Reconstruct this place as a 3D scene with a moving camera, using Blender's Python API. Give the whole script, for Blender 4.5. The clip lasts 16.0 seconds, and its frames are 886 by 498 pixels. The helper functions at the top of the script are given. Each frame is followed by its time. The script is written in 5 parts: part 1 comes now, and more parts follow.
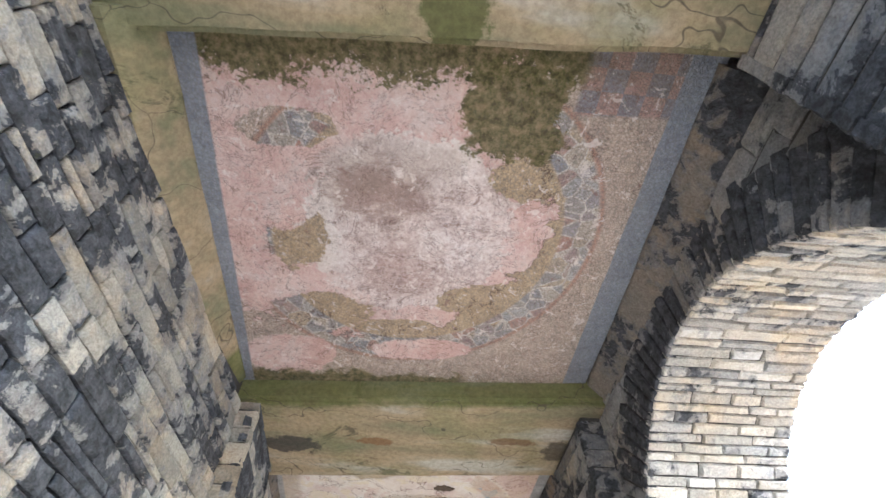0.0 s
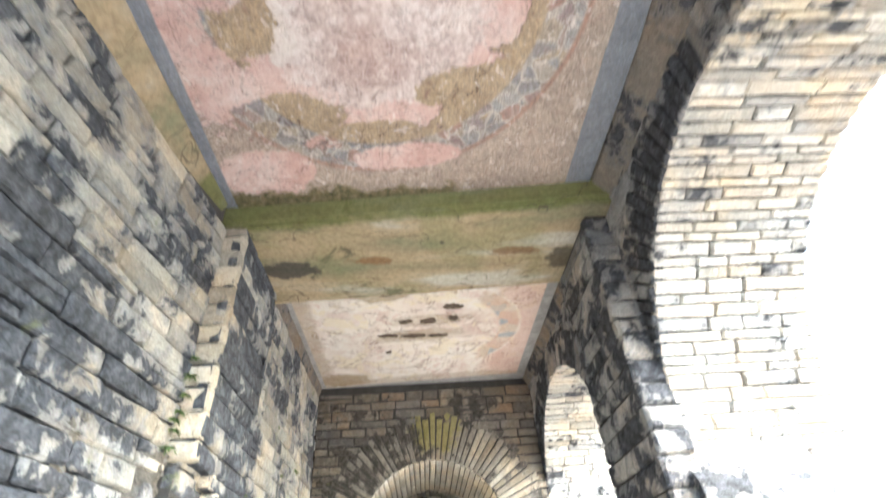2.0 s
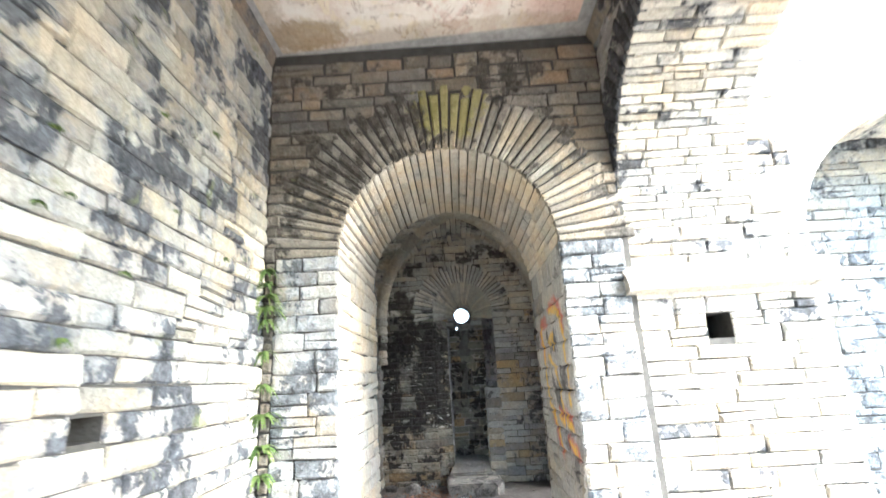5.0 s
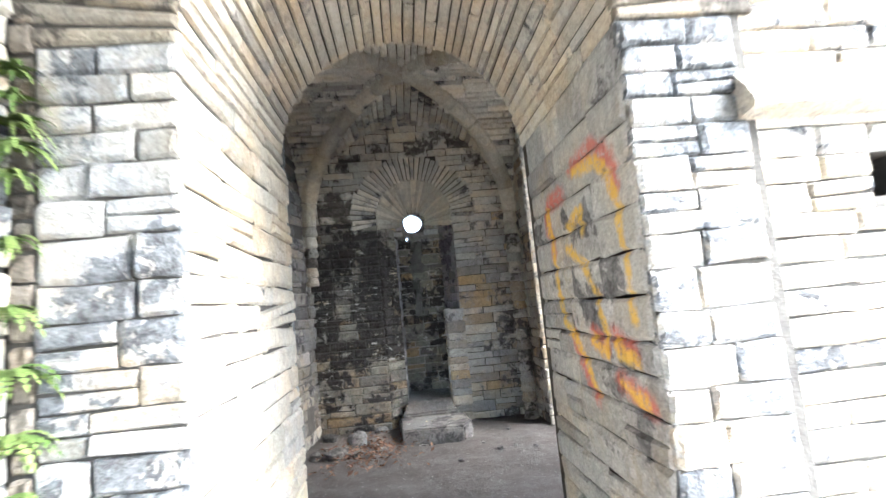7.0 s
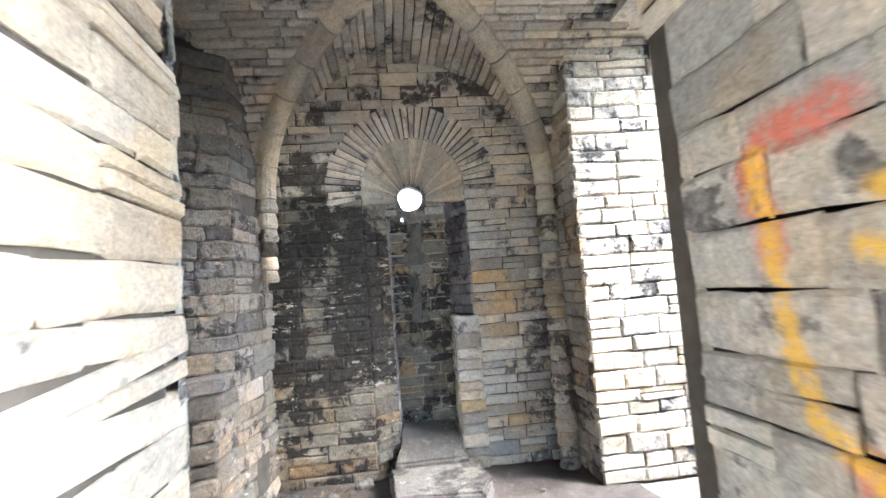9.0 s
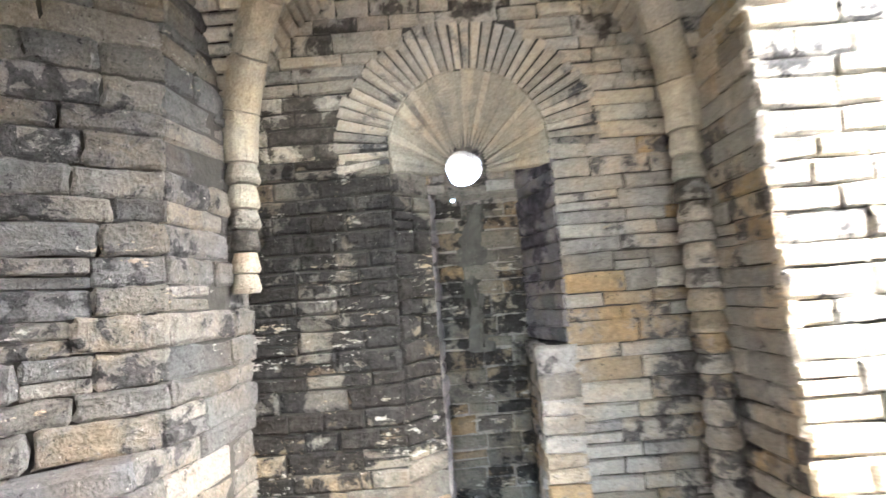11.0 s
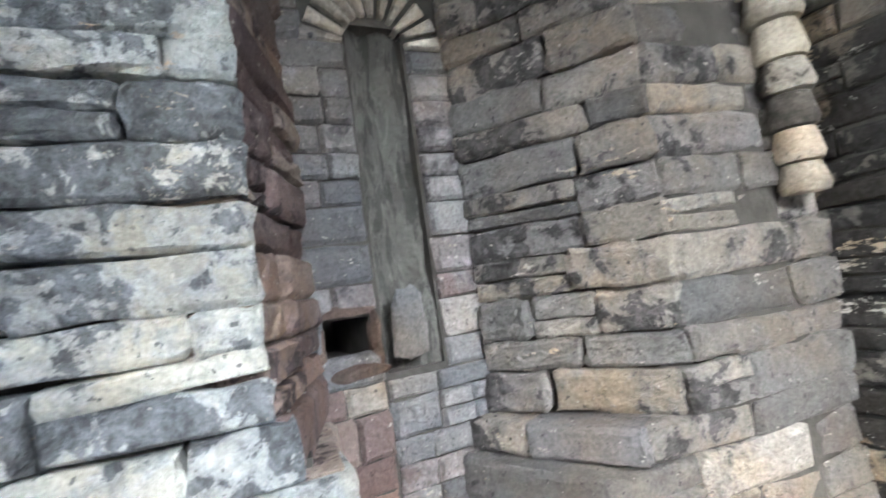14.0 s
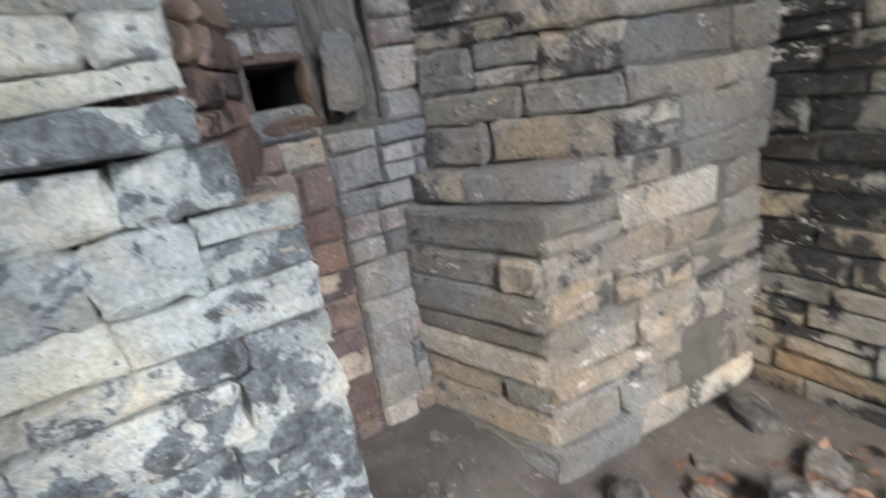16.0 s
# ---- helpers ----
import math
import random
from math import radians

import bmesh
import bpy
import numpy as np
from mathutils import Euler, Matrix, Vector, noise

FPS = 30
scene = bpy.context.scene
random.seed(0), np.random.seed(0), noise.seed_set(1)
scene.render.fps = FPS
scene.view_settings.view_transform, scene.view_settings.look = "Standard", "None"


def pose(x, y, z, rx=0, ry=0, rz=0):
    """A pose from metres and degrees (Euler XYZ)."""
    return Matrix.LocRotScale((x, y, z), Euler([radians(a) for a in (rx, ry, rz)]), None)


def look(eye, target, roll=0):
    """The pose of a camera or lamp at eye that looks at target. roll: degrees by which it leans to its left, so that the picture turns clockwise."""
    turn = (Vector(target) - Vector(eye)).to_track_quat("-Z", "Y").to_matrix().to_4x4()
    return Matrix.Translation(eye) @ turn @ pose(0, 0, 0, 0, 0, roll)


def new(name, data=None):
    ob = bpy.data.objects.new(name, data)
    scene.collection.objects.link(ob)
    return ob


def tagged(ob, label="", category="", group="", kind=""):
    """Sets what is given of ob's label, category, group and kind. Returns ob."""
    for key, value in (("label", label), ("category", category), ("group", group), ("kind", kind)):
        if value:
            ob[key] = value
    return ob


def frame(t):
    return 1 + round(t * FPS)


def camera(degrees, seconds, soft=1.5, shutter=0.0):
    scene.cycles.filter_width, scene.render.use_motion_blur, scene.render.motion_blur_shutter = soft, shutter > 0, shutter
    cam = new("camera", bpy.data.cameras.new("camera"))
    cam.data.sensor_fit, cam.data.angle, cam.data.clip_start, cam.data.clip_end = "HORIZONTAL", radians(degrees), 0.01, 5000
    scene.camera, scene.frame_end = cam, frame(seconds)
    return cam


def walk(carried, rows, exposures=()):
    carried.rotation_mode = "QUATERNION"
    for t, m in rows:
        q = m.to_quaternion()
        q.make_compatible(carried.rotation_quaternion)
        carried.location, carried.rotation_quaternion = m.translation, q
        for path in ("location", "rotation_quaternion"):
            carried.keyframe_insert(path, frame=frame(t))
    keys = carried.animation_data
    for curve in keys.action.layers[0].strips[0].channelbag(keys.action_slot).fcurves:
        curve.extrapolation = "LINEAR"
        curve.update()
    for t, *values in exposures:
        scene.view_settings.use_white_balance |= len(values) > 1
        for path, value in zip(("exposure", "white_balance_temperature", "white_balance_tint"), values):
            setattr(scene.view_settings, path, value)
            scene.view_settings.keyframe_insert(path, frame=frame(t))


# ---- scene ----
cam = camera(84.0, 16.0, shutter=0.6)
PATH = [
    (0, (-0.545, 0.488, 1.605), (-0.37, 1.668, 3.21), -2.4),
    (0.5, (-0.537, 0.506, 1.603), (-0.322, 1.717, 3.18), -4.1),
    (1, (-0.387, 0.535, 1.585), (-0.188, 1.857, 3.073), -4.7),
    (1.5, (-0.276, 0.644, 1.573), (-0.123, 2.109, 2.926), -4.7),
    (2, (-0.343, 0.949, 1.553), (-0.218, 2.528, 2.775), -4.9),
    (2.5, (-0.337, 1.276, 1.526), (-0.226, 2.967, 2.586), -4.7),
    (3, (-0.24, 1.662, 1.501), (-0.162, 3.443, 2.407), -3.7),
    (3.5, (-0.229, 2.035, 1.466), (-0.202, 3.872, 2.256), -3.4),
    (4, (-0.222, 2.412, 1.464), (-0.238, 4.288, 2.156), -3.4),
    (4.5, (-0.171, 2.828, 1.431), (-0.226, 4.734, 2.037), -3.2),
    (5, (-0.202, 3.226, 1.389), (-0.238, 5.159, 1.904), -3.3),
    (7.5, (-0.319, 5.231, 1.314), (-0.108, 7.213, 1.485), -5.1),
    (8, (-0.333, 5.6, 1.378), (-0.106, 7.582, 1.52), -4.5),
    (10.5, (-0.365, 7.487, 1.55), (-0.198, 9.471, 1.741), -4.1),
    (11, (-0.301, 7.837, 1.533), (-0.293, 9.827, 1.736), -4.5),
    (11.5, (-0.317, 8.09, 1.53), (-0.543, 10.067, 1.732), -5.2),
    (12, (-0.408, 8.293, 1.536), (-0.983, 10.197, 1.742), -6.5),
    (12.5, (-0.392, 8.446, 1.538), (-1.405, 10.16, 1.727), -7.7),
    (13, (-0.351, 8.569, 1.52), (-1.743, 9.989, 1.73), -8.5),
    (13.5, (-0.379, 8.585, 1.515), (-2.013, 9.723, 1.708), -8.8),
    (14, (-0.418, 8.57, 1.517), (-2.205, 9.457, 1.657), -8.1),
    (14.5, (-0.424, 8.546, 1.504), (-2.274, 9.306, 1.537), -7.1),
    (15, (-0.435, 8.543, 1.457), (-2.294, 9.262, 1.298), -7.1),
    (15.5, (-0.442, 8.559, 1.395), (-2.249, 9.316, 0.993), -8.0),
    (16, (-0.428, 8.56, 1.346), (-2.072, 9.498, 0.702), -8.9),
]
EXPOSURES = [
    (0.0, 3.72, 5600, 10), (1.0, 3.8, 5600, 10), (1.6, 4.27, 5650, 9), (2.5, 4.08, 5750, 3), (3.2, 4.08, 5750, 3), (4.0, 4.28, 5700, 4), (5.0, 4.33, 5650, 5), (8.0, 5.05, 5600, 9),
    (10.5, 6.1, 6100, 10), (12.0, 6.35, 5950, 10), (13.0, 5.75, 5850, 10), (14.0, 5.65, 5800, 8), (15.0, 5.6, 5800, 7), (16.0, 5.0, 5850, 8)]
walk(cam, [(t, look(eye, target, roll)) for t, eye, target, roll in PATH], EXPOSURES)

# ---- light ----
SUN_EL, SUN_AZ = radians(36), radians(112)
world = bpy.data.worlds.new("sky")
scene.world = world
world.use_nodes = True
wn = world.node_tree
sky = wn.nodes.new("ShaderNodeTexSky")
sky.sky_type = "NISHITA"
sky.sun_disc = False
sky.sun_elevation = SUN_EL
sky.sun_rotation = SUN_AZ
sky.dust_density = 2.5
wn.links.new(sky.outputs[0], wn.nodes["Background"].inputs[0])
wn.nodes["Background"].inputs[1].default_value = 0.15
sun_data = bpy.data.lights.new("sun", "SUN")
sun_data.energy = 1.5
sun_data.angle = radians(60)
sun_data.color = (1.0, 0.97, 0.93)
sun = new("sun", sun_data)
to_sun = Vector((math.sin(SUN_AZ) * math.cos(SUN_EL), math.cos(SUN_AZ) * math.cos(SUN_EL), math.sin(SUN_EL)))
sun.matrix_world = look(to_sun * 30, (0, 0, 0))


# ---- materials ----
class Graph:
    def __init__(self, name, rough=0.92):
        self.m = bpy.data.materials.new(name)
        self.m.use_nodes = True
        self.t = self.m.node_tree
        self.b = self.t.nodes["Principled BSDF"]
        self.b.inputs["Roughness"].default_value = rough
        self.b.inputs["Specular IOR Level"].default_value = 0.25
        self.pos = self.node("ShaderNodeNewGeometry").outputs["Position"]

    def node(self, kind):
        return self.t.nodes.new(kind)

    def put(self, socket, value):
        if isinstance(value, bpy.types.NodeSocket):
            self.t.links.new(value, socket)
        elif socket.type == "RGBA" and len(value) == 3:
            socket.default_value = (*value, 1)
        else:
            socket.default_value = value

    def math(self, op, a, b=0.0, c=0.0):
        n = self.node("ShaderNodeMath")
        n.operation = op
        self.put(n.inputs[0], a)
        self.put(n.inputs[1], b)
        self.put(n.inputs[2], c)
        return n.outputs[0]

    def noise(self, scale, detail=4.0, rough=0.55, vec=None, distort=0.0):
        n = self.node("ShaderNodeTexNoise")
        self.put(n.inputs["Vector"], vec or self.pos)
        n.inputs["Scale"].default_value = scale
        n.inputs["Detail"].default_value = detail
        n.inputs["Roughness"].default_value = rough
        n.inputs["Distortion"].default_value = distort
        return n.outputs["Fac"]

    def grain(self, *args, **kw):
        """Noise stretched over 0 to 1."""
        return self.step(self.noise(*args, **kw), 0.30, 0.70)

    def step(self, value, lo, hi, a=0.0, b=1.0):
        n = self.node("ShaderNodeMapRange")
        n.interpolation_type = "SMOOTHSTEP"
        self.put(n.inputs["Value"], value)
        for k, v in (("From Min", lo), ("From Max", hi), ("To Min", a), ("To Max", b)):
            self.put(n.inputs[k], v)
        return n.outputs["Result"]

    def mix(self, fac, a, b, blend="MIX"):
        n = self.node("ShaderNodeMix")
        n.data_type = "RGBA"
        n.blend_type = blend
        self.put(n.inputs["Factor"], fac)
        self.put(n.inputs[6], a)
        self.put(n.inputs[7], b)
        return n.outputs[2]

    def ramp(self, fac, colours):
        n = self.node("ShaderNodeValToRGB")
        self.put(n.inputs[0], fac)
        e = n.color_ramp.elements
        while len(e) < len(colours):
            e.new(0.5)
        for k, c in enumerate(colours):
            e[k].position = k / (len(colours) - 1)
            e[k].color = (*c, 1)
        return n.outputs[0]

    def axis(self, k):
        n = self.node("ShaderNodeSeparateXYZ")
        self.put(n.inputs[0], self.pos)
        return n.outputs[k]

    def random(self):
        o = self.node("ShaderNodeObjectInfo").outputs["Random"]
        i = self.node("ShaderNodeNewGeometry").outputs["Random Per Island"]
        return self.math("FRACT", self.math("ADD", o, i))

    def done(self, colour, height=None, strength=0.5, distance=0.01):
        self.put(self.b.inputs["Base Color"], colour)
        if height is not None:
            n = self.node("ShaderNodeBump")
            n.inputs["Strength"].default_value = strength
            n.inputs["Distance"].default_value = distance
            self.put(n.inputs["Height"], height)
            self.put(self.b.inputs["Normal"], n.outputs[0])
        return self.m


def stone_graph(name, colours, dark=(0.035, 0.037, 0.041), stain=0.5, crust=1.3, moss=0.0, pale=0.0, rough=0.93, soot=None, shift=0.0, rim=None, crown=None, speck=0.0):
    """Weathered sandstone: block colours, a grey veil and black crust in ragged patches, grain, lichen and moss."""
    g = Graph(name, rough)
    r = g.random()
    c = g.ramp(r, colours)
    tone = g.math("FRACT", g.math("MULTIPLY", r, 7.31))
    c = g.mix(1.0, c, g.ramp(tone, [(0.74, 0.74, 0.75), (1.0, 1.0, 1.0), (1.16, 1.14, 1.10)]), "MULTIPLY")
    moved = g.node("ShaderNodeMapping")
    moved.inputs["Location"].default_value = (shift, shift * 1.7, shift * 0.6)
    g.put(moved.inputs["Vector"], g.pos)
    big = g.noise(crust, 2.0, 0.5, moved.outputs[0], 0.4)
    mid = g.noise(crust * 4.2, 9.0, 0.66, moved.outputs[0], 0.35)
    spot = g.noise(19.0, 6.0, 0.72, distort=0.3)
    fine = g.noise(85.0, 4.0, 0.7)
    tint = g.ramp(g.grain(2.4, 4.0, 0.6), [(0.47, 0.50, 0.53), (0.5, 0.5, 0.5), (0.56, 0.50, 0.42)])
    c = g.mix(0.8, c, tint, "OVERLAY")
    field = g.math("ADD", g.math("MULTIPLY", big, 0.40), g.math("ADD", g.math("MULTIPLY", mid, 0.48), g.math("MULTIPLY", spot, 0.12)))
    field = g.math("ADD", field, g.math("MULTIPLY", g.math("SUBTRACT", r, 0.5), 0.10))
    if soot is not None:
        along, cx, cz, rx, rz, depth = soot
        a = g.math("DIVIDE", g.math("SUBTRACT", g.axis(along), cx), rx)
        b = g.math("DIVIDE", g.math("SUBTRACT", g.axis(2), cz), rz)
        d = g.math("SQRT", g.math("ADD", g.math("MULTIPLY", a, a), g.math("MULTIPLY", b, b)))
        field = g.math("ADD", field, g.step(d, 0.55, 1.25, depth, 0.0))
    if rim is not None:
        along, cx, cz, r0, r1, depth = rim
        a, b = g.math("SUBTRACT", g.axis(along), cx), g.math("SUBTRACT", g.axis(2), cz)
        d = g.math("SQRT", g.math("ADD", g.math("MULTIPLY", a, a), g.math("MULTIPLY", b, b)))
        field = g.math("ADD", field, g.step(d, r0, r1, 0.0, depth))
    edge = 0.5 + (0.5 - stain) * 0.34
    crumb = g.step(spot, 0.30, 0.72)
    veil = g.mix(crumb, tuple(k * 2.4 for k in dark), tuple(k * 5.0 for k in dark))
    black = g.mix(crumb, tuple(k * 0.6 for k in dark), tuple(k * 2.2 for k in dark))
    c = g.mix(g.step(field, edge - 0.06, edge - 0.015, 0.0, 0.5), c, veil)
    c = g.mix(g.step(field, edge - 0.004, edge + 0.016, 0.0, 0.92), c, black)
    c = g.mix(0.28, c, g.ramp(crumb, [(0.22, 0.22, 0.22), (0.5, 0.5, 0.49), (0.80, 0.79, 0.77)]), "OVERLAY")
    c = g.mix(0.42, c, g.ramp(g.step(fine, 0.3, 0.7), [(0.25, 0.25, 0.25), (0.75, 0.75, 0.75)]), "OVERLAY")
    if pale:
        wide = g.node("ShaderNodeMapping")
        wide.inputs["Scale"].default_value = (0.55, 0.55, 1.9)
        g.put(wide.inputs["Vector"], g.pos)
        flake = g.math("ADD", g.noise(12.0, 9.0, 0.74, wide.outputs[0], 0.2), g.step(g.noise(3.2, 4.0, 0.6), 0.35, 0.65, -0.11, 0.05))
        flake = g.math("ADD", flake, g.math("MULTIPLY", g.math("SUBTRACT", g.noise(55.0, 3.0, 0.7), 0.5), 0.22))
        c = g.mix(g.step(flake, 0.70 - 0.2 * pale, 0.725 - 0.2 * pale, 0.0, 0.85), c, g.ramp(g.grain(5.0, 3.0), [(0.50, 0.40, 0.27), (0.46, 0.44, 0.39), (0.56, 0.54, 0.50)]))
    if moss:
        m = g.noise(2.6, 6.0, 0.72, distort=0.4)
        c = g.mix(g.step(m, 0.70 - 0.25 * moss, 0.80 - 0.25 * moss, 0.0, 0.7), c, (0.17, 0.19, 0.08))
    if speck:
        c = g.mix(g.step(g.noise(52.0, 3.0, 0.6), 0.705 - 0.03 * speck, 0.72 - 0.03 * speck, 0.0, 0.7), c, (0.55, 0.53, 0.48))
        c = g.mix(g.step(g.noise(48.0, 3.0, 0.6, moved.outputs[0]), 0.345, 0.325, 0.0, 0.75), c, tuple(k * 0.8 for k in dark))
    if crown is not None:
        along, cx, cz, rx, rz = crown
        a = g.math("DIVIDE", g.math("SUBTRACT", g.axis(along), cx), rx)
        b = g.math("DIVIDE", g.math("SUBTRACT", g.axis(2), cz), rz)
        d = g.math("ADD", g.math("SQRT", g.math("ADD", g.math("MULTIPLY", a, a), g.math("MULTIPLY", b, b))), g.math("MULTIPLY", g.math("SUBTRACT", mid, 0.5), 2.2))
        c = g.mix(g.step(d, 0.7, 1.15, 0.75, 0.0), c, g.ramp(spot, [(0.16, 0.15, 0.035), (0.42, 0.38, 0.15)]))
    h = g.math("ADD", g.math("MULTIPLY", mid, 1.3), g.math("ADD", g.math("MULTIPLY", spot, 0.55), g.math("MULTIPLY", fine, 0.28)))
    return g, c, h


def stone(name, *args, **kw):
    g, c, h = stone_graph(name, *args, **kw)
    return g.done(c, h, 1.0, 0.035)


BUFF = [(0.36, 0.34, 0.285), (0.48, 0.455, 0.385), (0.40, 0.385, 0.34), (0.54, 0.505, 0.43), (0.37, 0.345, 0.295)]
GREY = [(0.22, 0.215, 0.20), (0.33, 0.31, 0.28), (0.26, 0.255, 0.245), (0.38, 0.35, 0.30), (0.30, 0.26, 0.215)]
CREAM = [(0.48, 0.445, 0.37), (0.58, 0.545, 0.465), (0.53, 0.475, 0.385), (0.60, 0.575, 0.51), (0.46, 0.44, 0.395)]
BLUE = [(0.34, 0.35, 0.35), (0.45, 0.455, 0.445), (0.38, 0.40, 0.41), (0.50, 0.49, 0.46), (0.33, 0.345, 0.355)]
M_WEST = stone("west_stone", BUFF, stain=0.44, crust=1.5, moss=0.28, shift=-4.4, dark=(0.042, 0.047, 0.054), soot=(1, 1.9, 2.1, 1.15, 0.95, 0.075))
M_WEST_DARK = stone("pilaster_dark_stone", BUFF, stain=0.64, crust=1.6, dark=(0.055, 0.061, 0.07), moss=0.22)
M_WEST_EDGE = stone("pilaster_edge_stone", [(0.50, 0.46, 0.37), (0.58, 0.54, 0.45), (0.45, 0.40, 0.31)], stain=0.10, crust=2.5, moss=0.3)
M_WEST_2 = stone("west_stone_worn", BUFF, stain=0.46, crust=1.7, moss=0.46, dark=(0.05, 0.055, 0.063))
BROWN = [(0.15, 0.135, 0.11), (0.215, 0.19, 0.155), (0.175, 0.16, 0.14), (0.25, 0.225, 0.18), (0.22, 0.17, 0.125), (0.31, 0.285, 0.23)]
M_END = stone("end_wall_stone", BROWN, stain=0.36, crust=2.0, moss=0.25, dark=(0.055, 0.05, 0.042))
M_JAMB = stone("jamb_stone", [(0.33, 0.32, 0.29), (0.43, 0.42, 0.39), (0.38, 0.37, 0.345), (0.48, 0.45, 0.385)], stain=0.42, crust=2.6, dark=(0.085, 0.092, 0.10))
M_RING = stone("ring_stone", [(0.26, 0.235, 0.19), (0.34, 0.31, 0.255), (0.24, 0.22, 0.185), (0.30, 0.26, 0.19)], stain=0.34, crust=2.3, moss=0.15, dark=(0.06, 0.055, 0.047), rim=(0, -0.23, 2.235, 0.95, 1.2, 0.085), crown=(0, -0.16, 3.3, 0.26, 0.26))
M_DARK_RING = stone("dark_ring_stone", GREY, stain=0.62, crust=1.8)
M_SOFFIT = stone("soffit_stone", CREAM, stain=0.27, crust=2.2)
M_PIER = stone("pier_stone", GREY, stain=0.46, crust=1.5)
M_REVEAL = stone("reveal_stone", CREAM, stain=0.08, crust=2.0)
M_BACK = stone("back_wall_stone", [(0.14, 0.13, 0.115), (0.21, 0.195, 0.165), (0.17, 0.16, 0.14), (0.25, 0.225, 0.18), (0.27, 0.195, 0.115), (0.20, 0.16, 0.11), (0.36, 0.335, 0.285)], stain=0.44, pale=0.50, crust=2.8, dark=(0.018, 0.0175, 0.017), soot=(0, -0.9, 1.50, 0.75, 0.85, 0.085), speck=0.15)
# Paler copy of the back wall's stone: brighter daylight put into the colour.
M_BACK_RIGHT = stone("back_wall_lit_stone", [(0.33, 0.31, 0.275), (0.46, 0.44, 0.40), (0.40, 0.385, 0.365), (0.50, 0.465, 0.40), (0.40, 0.30, 0.18), (0.53, 0.51, 0.475)], stain=0.25, pale=0.3, crust=2.8, dark=(0.075, 0.072, 0.072), speck=0.2, soot=(0, 0.95, 0.5, 0.35, 0.9, 0.05))
M_JAMB_SOOT = stone("sooty_jamb_stone", [(0.17, 0.16, 0.165), (0.24, 0.23, 0.23), (0.28, 0.26, 0.235)], stain=0.42, crust=2.4, dark=(0.055, 0.05, 0.06))
M_INNER = stone("inner_pier_stone", [(0.125, 0.122, 0.117), (0.185, 0.178, 0.167), (0.145, 0.143, 0.14), (0.22, 0.205, 0.182), (0.165, 0.15, 0.132), (0.25, 0.235, 0.21), (0.26, 0.225, 0.175), (0.19, 0.185, 0.185), (0.42, 0.39, 0.34)], stain=0.33, pale=0.30, dark=(0.04, 0.039, 0.039), crust=2.8, speck=0.25)
M_BACK_TOP = stone("back_wall_upper_stone", CREAM, stain=0.32, crust=2.6, dark=(0.06, 0.055, 0.048), soot=(0, -0.8, 2.15, 0.8, 0.5, 0.085))
M_FLOOR_STONE = stone("floor_stone", [(0.115, 0.11, 0.105), (0.17, 0.163, 0.155)], stain=0.42, pale=0.3, dark=(0.05, 0.047, 0.044))
M_BLUE = stone("blue_grey_stone", [(c[0] * 1.17, c[1] * 1.19, c[2] * 1.13) for c in BLUE], dark=(0.088, 0.097, 0.105), stain=0.42, crust=3.2, pale=0.3, speck=0.7)
M_RIB = stone("rib_stone", [(0.45, 0.41, 0.33), (0.53, 0.49, 0.40), (0.48, 0.44, 0.36)], stain=0.03)
M_VAULT = stone("vault_stone", [(0.50, 0.465, 0.395), (0.60, 0.565, 0.49), (0.43, 0.40, 0.35)], stain=0.26, crust=2.0)

M_NICHE = stone("niche_stone", [(0.14, 0.14, 0.142), (0.22, 0.218, 0.218), (0.17, 0.172, 0.178), (0.25, 0.247, 0.245), (0.19, 0.145, 0.132)], stain=0.3, pale=0.25, dark=(0.07, 0.068, 0.07), speck=0.7)
M_RED = stone("reddish_stone", [(0.15, 0.105, 0.095), (0.20, 0.145, 0.13), (0.13, 0.10, 0.098), (0.26, 0.20, 0.17), (0.36, 0.32, 0.27)], stain=0.3, crust=2.5, dark=(0.045, 0.036, 0.036), speck=0.8)


def mortar_material():
    g = Graph("mortar", 0.97)
    c = g.ramp(g.noise(12.0, 5.0), [(0.030, 0.028, 0.025), (0.10, 0.095, 0.085)])
    return g.done(c, g.noise(50.0), 0.6)


M_MORTAR = mortar_material()


